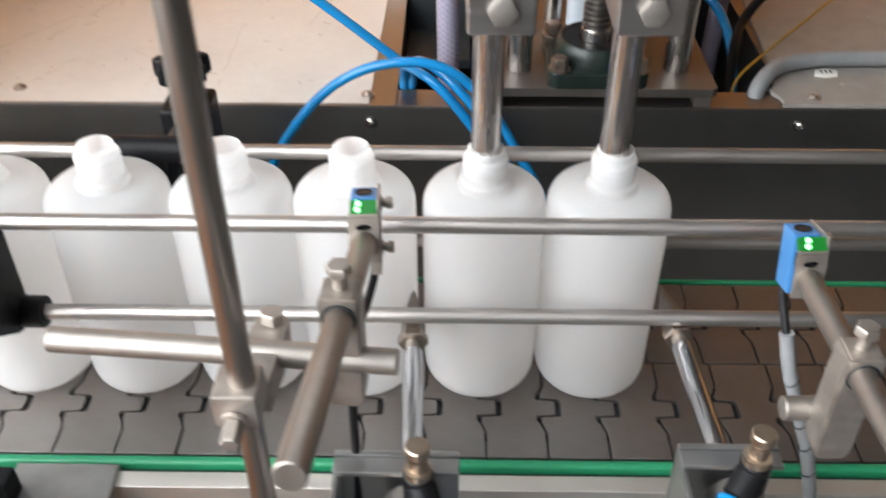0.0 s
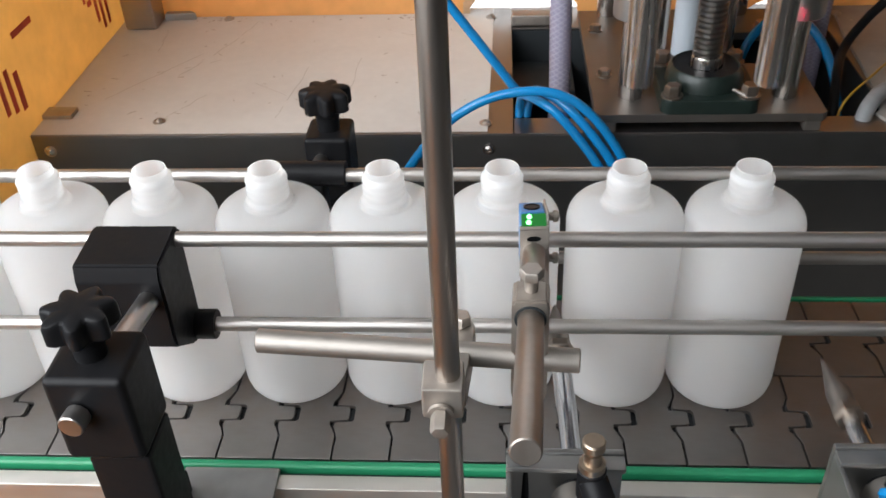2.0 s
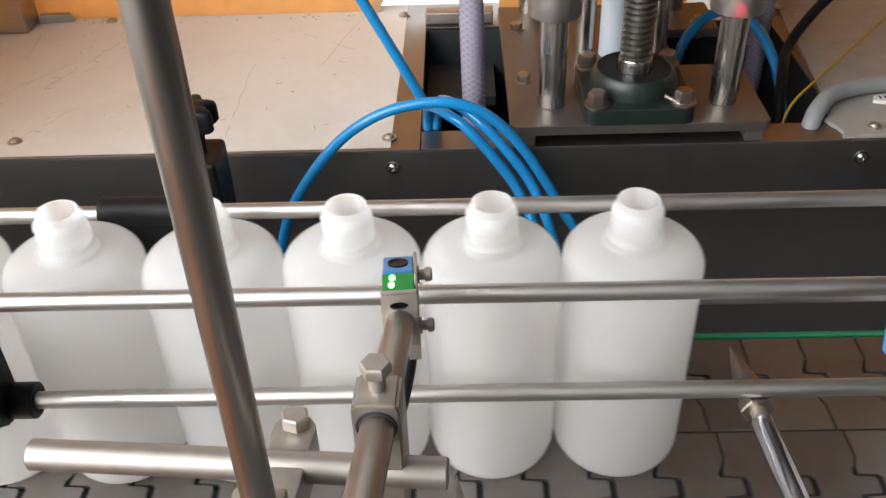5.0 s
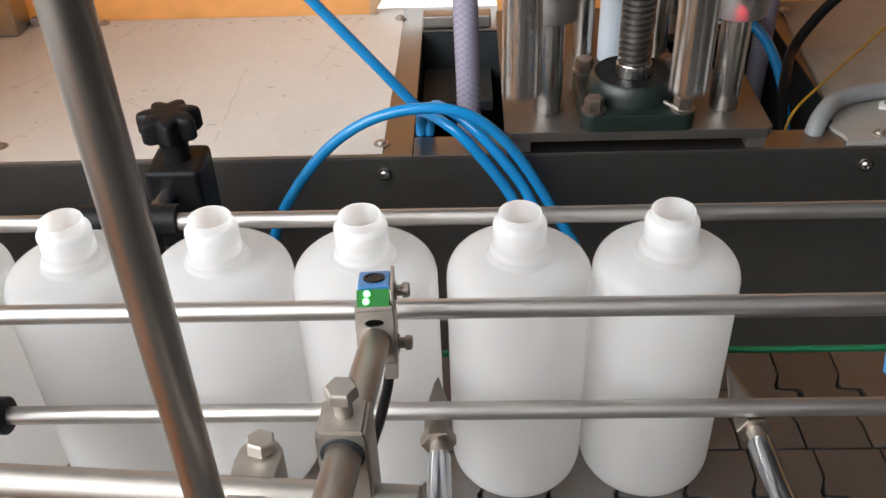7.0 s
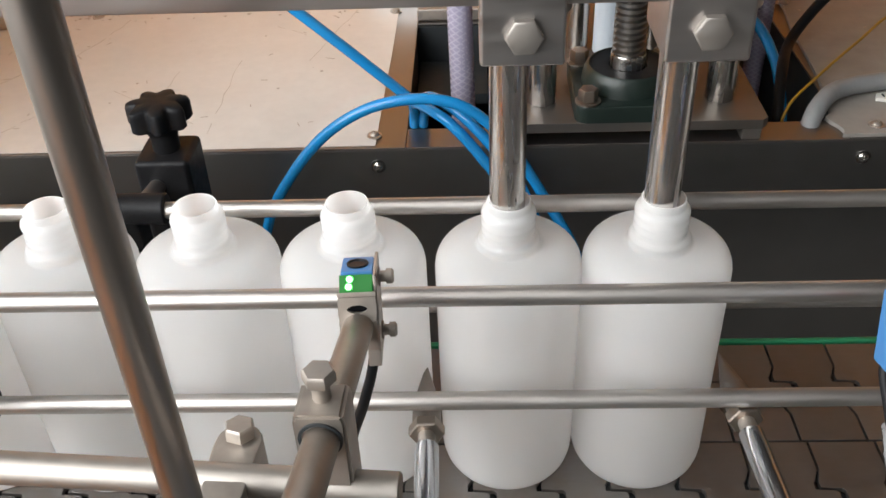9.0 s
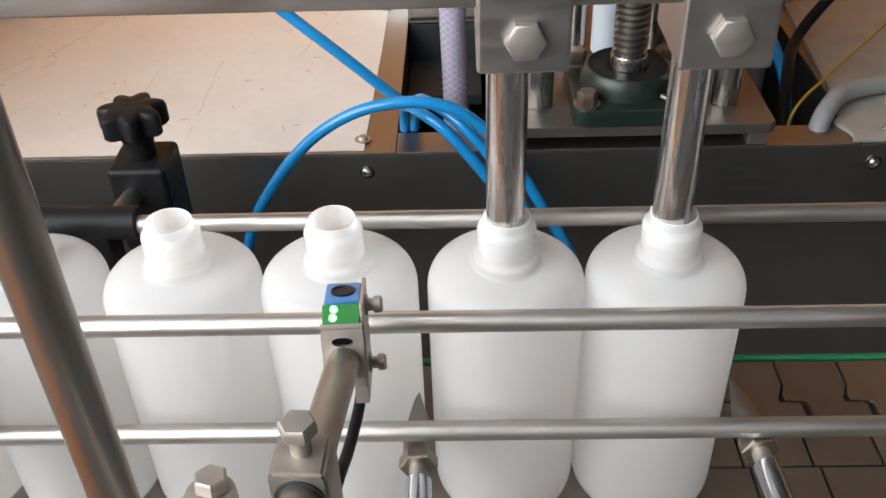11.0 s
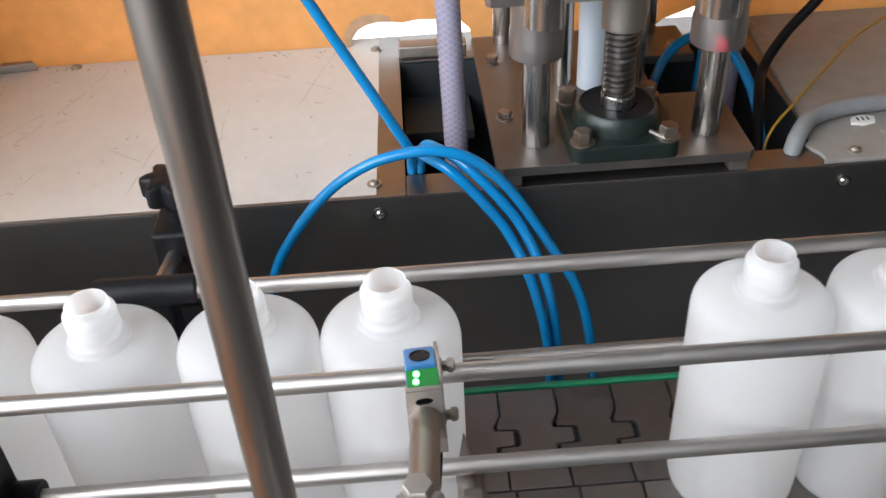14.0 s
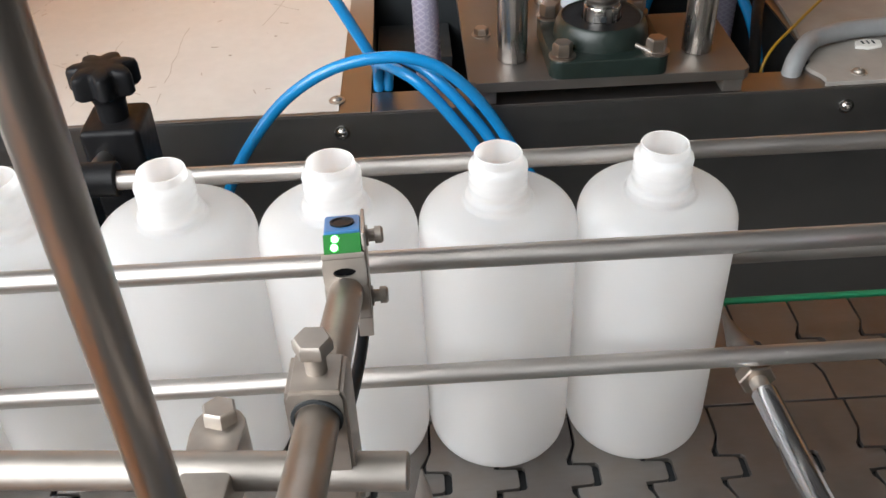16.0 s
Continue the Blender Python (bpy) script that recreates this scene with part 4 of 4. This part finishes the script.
def stopper(x_tip, y_tip, lean, label, plate_lo, plate_hi, fit_at, turn):
    """An air cylinder on a bent bracket; its pointed rod reaches across the chain. Built extended."""
    s = thing("stopper_cylinder", (x_tip, -0.15, -0.05), label, "air cylinder", "bottle stoppers")
    m = Matrix.Translation((x_tip, y_tip, 0.0755)) @ pose(0, 0, 0, 0, 0, lean)
    ps = part("piston_rod", moved(rod((0, -0.165, 0), (0, -0.056, 0), 0.0058, 28), m), CHROME, s, "chromed piston rod")
    b = bmesh.new()
    add_rod(b, (0, -0.058, 0), (0, -0.044, 0), 0.0042, 18)
    part("rod_thread", moved(b, m), WORN, ps)
    part("rod_nut", moved(hexa((0, -0.049, 0), (0, -0.0425, 0), 0.0088), m), NUTSTEEL, ps, "brown-tinged hexagon nut")
    part("pointed_tip", moved(lathe([(0, 0), (0.0004, -0.0005), (0.0064, -0.0265), (0.0070, -0.0285), (0.0070, -0.0425), (0, -0.0425)], 28, (0, 0, 0), (0, 1, 0)), m), TIPSTEEL, ps, "pointed grey steel tip")
    (x0, y0, z0), (x1, y1, z1) = plate_lo, plate_hi
    br = bmesh.new()
    add_box(br, (x0, y1 - 0.0035, -0.03), (x1, y1, z1), 0.0009)
    add_box(br, (x0, y1 - 0.0130, z1 - 0.0045), (x1, y1 - 0.0036, z1 - 0.001), 0.0009)
    add_box(br, (x0, y1 - 0.0450, -0.03), (x0 + 0.0030, y1 - 0.0036, z1 - 0.0046), 0.0009)
    part("bracket", br, GREYPLATE, s, "bent steel bracket")
    part("cylinder_barrel", moved(rod((0, -0.235, 0), (0, -0.158, 0), 0.0135, 32), m), ALU, s, "aluminium cylinder barrel")
    part("cylinder_neck", moved(rod((0, -0.1585, 0), (0, -0.152, 0), 0.0085, 28), m), BLACKPL, s)
    fx, fy, fz = fit_at
    fitting = part("speed_valve", lathe([(0.0052, 0), (0.0052, 0.006), (0.0064, 0.0065), (0.0064, 0.012), (0.0044, 0.0125), (0.0044, 0.019), (0.0030, 0.0192), (0.0030, 0.022), (0.0056, 0.0222), (0.0056, 0.0262), (0.0048, 0.0270), (0, 0.0270)], 24, (fx, fy, fz)), BRASS, s, "brass speed-control valve")
    el = bmesh.new()
    e = Vector(turn)
    o = Vector(fit_at)
    add_rod(el, o + Vector((0, 0, 0.009)), o - Vector((0, 0, 0.012)), 0.0070, 20, 0.0015)
    add_rod(el, o + Vector((0, 0, 0.002)), o + e, 0.0074, 20, 0.002)
    part("valve_elbow", el, BLACKPL, fitting, "black elbow fitting")
    part("release_ring", rod(o + e * 1.01, o + e * 1.28, 0.0080, 24, 0.001), BLUETUBE, fitting, "blue release ring")
    part("air_tube", sweep([o + e * 1.2, o + e * 1.9, o + e * 2.6 - Vector((0, 0, 0.012)), o + e * 3.2 - Vector((0, 0, 0.05)), o + e * 3.3 - Vector((0, 0, 0.2))], 0.0042, 12), BLUETUBE, fitting, "blue air tube")
    PISTONS.append((s, ps))
    return s


stopper(-0.0164, -0.0130, 1.8, "bottle stopper cylinder with a chromed rod and blue tube", (-0.0480, -0.215, 0), (0.0115, -0.1620, 0.1030), (-0.0072, -0.186, 0.1080), (0.005, -0.011, -0.007))
stopper(0.1370, -0.0060, 3.2, "bottle stopper cylinder with a chromed rod and blue tube", (0.1160, -0.205, 0), (0.1640, -0.1560, 0.1035), (0.1440, -0.180, 0.1120), (-0.0085, -0.0105, -0.0070))

# ---- tubes and cables on the deck ----
solid("air_tube", sweep([(-0.160, 0.165, -0.10), (-0.155, 0.18, -0.03), (-0.146, 0.2, 0.016), (-0.128, 0.2, 0.053), (-0.097, 0.2, 0.092), (-0.063, 0.2, 0.1145), (-0.028, 0.2, 0.1215), (0.0, 0.2, 0.1165), (0.021, 0.2, 0.101), (0.040, 0.199, 0.077), (0.061, 0.194, 0.042), (0.084, 0.180, 0.002), (0.094, 0.165, -0.05), (0.10, 0.145, -0.16)], 0.0040), BLUETUBE, (0, 0.2, 0.1), "glossy blue air tube looped over the machine edge", "air tube", "blue air tubes")
solid("air_tube", sweep([(-0.0350, 0.2600, 0.0680), (-0.0345, 0.2570, 0.0800), (-0.0320, 0.240, 0.0975), (-0.018, 0.215, 0.1035), (-0.005, 0.205, 0.0980), (0.014, 0.2, 0.0765), (0.034, 0.192, 0.048), (0.050, 0.165, 0.012), (0.059, 0.15, -0.045), (0.062, 0.145, -0.16)], 0.0040), BLUETUBE, (0, 0.2, 0.1), "glossy blue air tube looped over the machine edge", "air tube", "blue air tubes")
solid("air_tube", sweep([(-0.0285, 0.2610, 0.0680), (-0.0270, 0.2570, 0.0820), (-0.0225, 0.243, 0.1010), (-0.006, 0.219, 0.1050), (0.008, 0.208, 0.0975), (0.025, 0.202, 0.079), (0.044, 0.194, 0.052), (0.059, 0.170, 0.016), (0.066, 0.156, -0.045), (0.068, 0.15, -0.16)], 0.0040), BLUETUBE, (0, 0.2, 0.1), "glossy blue air tube looped over the machine edge", "air tube", "blue air tubes")
RISER = solid("air_tube", sweep([(-0.0365, 0.2565, 0.0860), (-0.0378, 0.2555, 0.0915), (-0.0410, 0.255, 0.0980), (-0.0620, 0.255, 0.1430), (-0.0880, 0.255, 0.1970), (-0.116, 0.255, 0.2560), (-0.146, 0.255, 0.318), (-0.178, 0.255, 0.385), (-0.22, 0.255, 0.47)], 0.0040), BLUETUBE, (-0.0380, 0.255, 0.0928), "glossy blue air tube rising from the loop to the head", "air tube", "blue air tubes")
solid("air_tube", sweep([(0.175, 0.372, -0.02), (0.185, 0.386, 0.060), (0.205, 0.40, 0.090), (0.232, 0.405, 0.098), (0.256, 0.395, 0.085), (0.266, 0.365, 0.066), (0.262, 0.32, 0.050), (0.256, 0.285, 0.02), (0.255, 0.27, -0.06)], 0.0045), BLUETUBE, (0.24, 0.38, 0.07), "glossy blue air tube dipping into the machine", "air tube", "blue air tubes")
solid("air_tube", sweep([(0.228, 0.41, -0.06), (0.231, 0.405, 0.02), (0.232, 0.40, 0.085)], 0.0045), BLUETUBE, (0.23, 0.4, 0.0), "glossy blue air tube inside the machine", "air tube", "blue air tubes")
hose = thing("braided_hose", (0.002, 0.30, -0.06), "clear braided hose with a violet tinge", "hose")
part("hose_wall", sweep([(0.004, 0.302, -0.11), (0.003, 0.301, 0.0), (0.0022, 0.30, 0.072), (0.001, 0.30, 0.156), (-0.002, 0.302, 0.26), (-0.006, 0.305, 0.40), (-0.008, 0.31, 0.62)], 0.0094, 20), BRAID, hose)


def braid(line, r, z0, n, lead):
    """Crossed yarns wound round a nearly upright line, given as a function of z."""
    bd = bmesh.new()
    for s_ in (1, -1):
        for k in range(8):
            vs = []
            for i in range(n):
                z = z0 + 0.0027 * i
                a = s_ * (z / lead) * 2 * math.pi + 2 * math.pi * k / 8
                c0 = Vector((*line(z), z)) + Vector((math.cos(a), math.sin(a), 0)) * r
                up = Vector((0, 0, 0.00065))
                vs.append((bd.verts.new(c0 - up), bd.verts.new(c0 + up)))
            for (a0, a1), (b0, b1) in zip(vs, vs[1:]):
                bd.faces.new((a0, b0, b1, a1))
    return bd


YARN = material("braid_yarn", (0.41, 0.385, 0.48), 0.6)
tagged(part("hose_braid", braid(lambda z: (0.0022 - max(0.0, z - 0.07) * 0.017, 0.3000 + max(0.0, z - 0.16) * 0.02 + max(0.0, 0.07 - z) * 0.014), 0.0097, -0.05, 150, 0.042), YARN, hose), kind="stuff")
hose = thing("braided_hose", (0.270, 0.43, -0.06), "clear braided hose beside a guide rod", "hose")
part("hose_wall", sweep([(0.270, 0.43, -0.11), (0.270, 0.43, 0.0), (0.2705, 0.43, 0.1), (0.271, 0.43, 0.3), (0.272, 0.43, 0.6)], 0.0088, 20), BRAID, hose)
tagged(part("hose_braid", braid(lambda z: (0.270 + z * 0.004, 0.43), 0.0091, -0.05, 120, 0.036), YARN, hose), kind="stuff")
solid("black_hose", sweep([(0.250, 0.272, -0.06), (0.252, 0.285, 0.02), (0.262, 0.330, 0.066), (0.278, 0.372, 0.078), (0.302, 0.395, 0.098), (0.325, 0.405, 0.118), (0.37, 0.42, 0.16), (0.46, 0.44, 0.25)], 0.0046), BLACKPL, (0.26, 0.33, 0.06), "black rubber hose rising from the machine", "hose")
solid("yellow_wire", sweep([(0.247, 0.268, -0.03), (0.2490, 0.272, 0.03), (0.252, 0.277, 0.0665), (0.285, 0.31, 0.079), (0.33, 0.357, 0.086), (0.374, 0.40, 0.093), (0.46, 0.45, 0.11), (0.52, 0.47, 0.13)], 0.0012), YELLOW, (0.25, 0.275, 0.06), "thin yellow wire lying over the deck", "wire")
solid("wrapped_conduit", sweep([(0.259, 0.246, -0.02), (0.2600, 0.2480, 0.04), (0.263, 0.253, 0.0680), (0.273, 0.266, 0.0770), (0.288, 0.282, 0.0785), (0.315, 0.294, 0.0782), (0.346, 0.2985, 0.0780), (0.40, 0.300, 0.0780), (0.52, 0.302, 0.0780)], 0.0070, 16, 10, 0.00025, 6), TAPE, (0.27, 0.27, 0.07), "conduit wrapped in grey tape", "conduit")
tie = thing("label_scrap", (0.325, 0.287, DECK + 0.0035), "crumpled white paper tag with dark bars beside the conduit", "tag")
part("paper", prism([(0.319, 0.279), (0.328, 0.276), (0.339, 0.279), (0.341, 0.287), (0.330, 0.290), (0.322, 0.287)], DECK + 0.0036, DECK + 0.0062, 0.001), material("tag_paper", (0.66, 0.65, 0.61), 0.6), tie)
bs = bmesh.new()
for k in range(3):
    add_box(bs, (0.325 + 0.0040 * k, 0.2805, DECK + 0.0063), (0.3265 + 0.0040 * k, 0.2855, DECK + 0.0065))
part("print_bars", bs, CAVITY, tie)


# ---- bottles ----
def bottle_meshes():
    """Cylinder bottle with round shoulder, ring, threaded neck and open mouth; thin walled."""
    outer = [(0.0, 0.0022), (0.018, 0.0018), (0.0240, 0.0), (0.0277, 0.0007), (0.0308, 0.0023), (0.0333, 0.0048), (0.0350, 0.0080), (0.0359, 0.0118), (0.0362, 0.0160), (0.0362, 0.060), (0.0362, 0.1320)]
    for k in range(1, 15):
        a = math.pi / 2 * k / 15
        outer.append((0.0178 + 0.0184 * math.cos(a) ** 0.70, 0.1320 + 0.0158 * math.sin(a) ** 0.70))
    outer += [(0.0172, 0.1481), (0.0163, 0.1484), (0.0157, 0.1489), (0.0153, 0.1497), (0.0151, 0.1506)]
    neck = [(0.0151, 0.1506), (0.0150, 0.1516), (0.0146, 0.1524), (0.0139, 0.1530), (0.0130, 0.1535), (0.0127, 0.1543), (0.0127, 0.1556), (0.0130, 0.1565), (0.0131, 0.1574), (0.0128, 0.1583), (0.0127, 0.1596), (0.0130, 0.1605), (0.0131, 0.1614), (0.0128, 0.1623), (0.0127, 0.1636), (0.0130, 0.1645), (0.0131, 0.1658), (0.0128, 0.1672), (0.0120, 0.1681), (0.0111, 0.1687), (0.0107, 0.1694), (0.0106, 0.1722), (0.0103, 0.1729)]
    mouth = [(0.0098, 0.1729), (0.0095, 0.1722), (0.0096, 0.1670), (0.0100, 0.1620)]
    return mesh_of("bottle_body", lathe(outer, 48), BOTTLE, (0, 0, 0), 60), mesh_of("threaded_neck", lathe(neck + mouth, 40), BOTTLE, (0, 0, 0), 60)


BOTTLES = []
YB = -0.0045
body_mesh, neck_mesh = bottle_meshes()
starts = [("pair", 0.0985), ("pair", 0.0257)] + [("queue", -0.0504 - 0.0724 * k) for k in range(11)]
for k, (kind_, x) in enumerate(starts):
    b = thing("bottle", (x, YB, 0.0004), "white translucent plastic bottle, uncapped, standing on the conveyor chain", "bottle", "bottles on the conveyor")
    for nm, data in (("bottle_body", body_mesh), ("threaded_neck", neck_mesh)):
        o = new(nm, data)
        o.parent = b
    BOTTLES.append((b, kind_, k - 2, x))

CHAINS = [build_chain("conveyor_chain", -0.0822, 0.0300), build_chain("conveyor_chain", 0.0006, 0.0266)]

# ---- what moves ----
V = 0.1092
RUNS = ((2.575, 5.529), (12.885, 15.84))


def travel(t, runs):
    return sum(V * max(0.0, min(t, b) - a) for a, b in runs)


def rows_along(runs, x0, y, z, stops=()):
    """Rows for a thing carried along x during the runs; stops adds small pushes back (time, metres)."""
    times = {0.0, 16.0}
    for a, b in runs:
        n = max(2, int((b - a) / 0.4))
        times |= {a - 0.03, a + 0.03, b - 0.03, b + 0.03} | {a + (b - a) * i / n for i in range(1, n)}
    for s, d in stops:
        times |= {s, s + 0.12}
    out_ = []
    for t in sorted(times):
        if 0 <= t <= 16:
            back = sum(d * min(1.0, max(0.0, (t - s) / 0.12)) for s, d in stops)
            out_.append((t, pose(x0 + travel(t, runs) - back, y, z)))
    return out_


def motions():
    for ob in CHAINS:
        walk(ob, rows_along(RUNS, *ob.location))
    step = 0.1490 / V
    for b, kind_, k, x in BOTTLES:
        if kind_ == "pair":
            runs = ((2.655, 5.57), (12.95, 15.85))
            walk(b, rows_along(runs, x, YB, 0.0004))
        elif k < 2:
            walk(b, rows_along(((3.785, 3.785 + step), (12.95, 15.85)), x, YB, 0.0004))
        else:
            walk(b, rows_along(((3.785, 3.785 + step), (14.105, 14.105 + step)), x, YB, 0.0004, ((5.35, 0.0042),)))
    # the head dips: seconds, height of the nozzle tips
    dips = ((0, 0.117), (1.30, 0.117), (1.40, 0.124), (1.50, 0.135), (1.60, 0.157), (1.70, 0.1810), (1.80, 0.1985), (1.90, 0.2135), (2.00, 0.2280), (2.10, 0.243), (2.20, 0.260), (2.30, 0.278), (2.40, 0.292), (2.50, 0.299), (2.56, 0.300), (6.65, 0.300), (6.75, 0.290), (6.90, 0.258), (7.00, 0.2365), (7.10, 0.2145), (7.20, 0.193), (7.30, 0.172), (7.40, 0.150), (7.50, 0.130), (7.58, 0.118), (7.62, 0.117), (11.62, 0.117), (11.72, 0.123), (11.80, 0.135), (11.90, 0.158), (12.00, 0.182), (12.10, 0.1955), (12.20, 0.2095), (12.30, 0.2215), (12.40, 0.235), (12.50, 0.2495), (12.60, 0.2670), (12.70, 0.285), (12.80, 0.297), (12.88, 0.300), (16, 0.300))
    bx, by, bz = BASE["bottle_filler"]
    walk(head, [(t, pose(bx, by, bz + z - 0.117)) for t, z in dips])
    # the riser tube leans over as the head goes down
    rising = lambda z: np.interp(z, (0.117, 0.228, 0.2495, 0.300), (39.3, 54.0, 58.0, 63.3))
    sinking = lambda z: np.interp(z, (0.117, 0.182, 0.2365, 0.300), (42.5, 46.0, 50.6, 63.3))
    walk(RISER, [(t, pose(-0.0366, 0.255, 0.0940, 0, float((sinking if 6 < t < 11.65 else rising)(z)) - 64.5, 0)) for t, z in dips])
    # the stoppers: seconds, how far they are drawn back
    for (s, ps), lean, keys in zip(PISTONS, (1.8, 3.2), (((0, 0), (3.70, 0), (3.80, 0.012), (3.90, 0.034), (4.00, 0.056), (4.10, 0.077), (4.20, 0.080), (5.22, 0.080), (5.45, 0), (13.93, 0), (14.03, 0.012), (14.13, 0.034), (14.23, 0.056), (14.33, 0.077), (14.43, 0.080), (16, 0.080)), ((0, 0), (1.82, 0), (2.00, 0.058), (2.12, 0.077), (4.38, 0.077), (4.48, 0.044), (4.60, 0.040), (4.72, 0.025), (4.86, 0), (12.08, 0), (12.30, 0.077), (14.62, 0.077), (14.74, 0.044), (14.90, 0.032), (15.00, 0.013), (15.10, 0), (16, 0)))):
        d = Vector((-math.sin(radians(lean)), math.cos(radians(lean)), 0))
        walk(ps, [(t, Matrix.Translation(-d * back)) for t, back in keys])


motions()
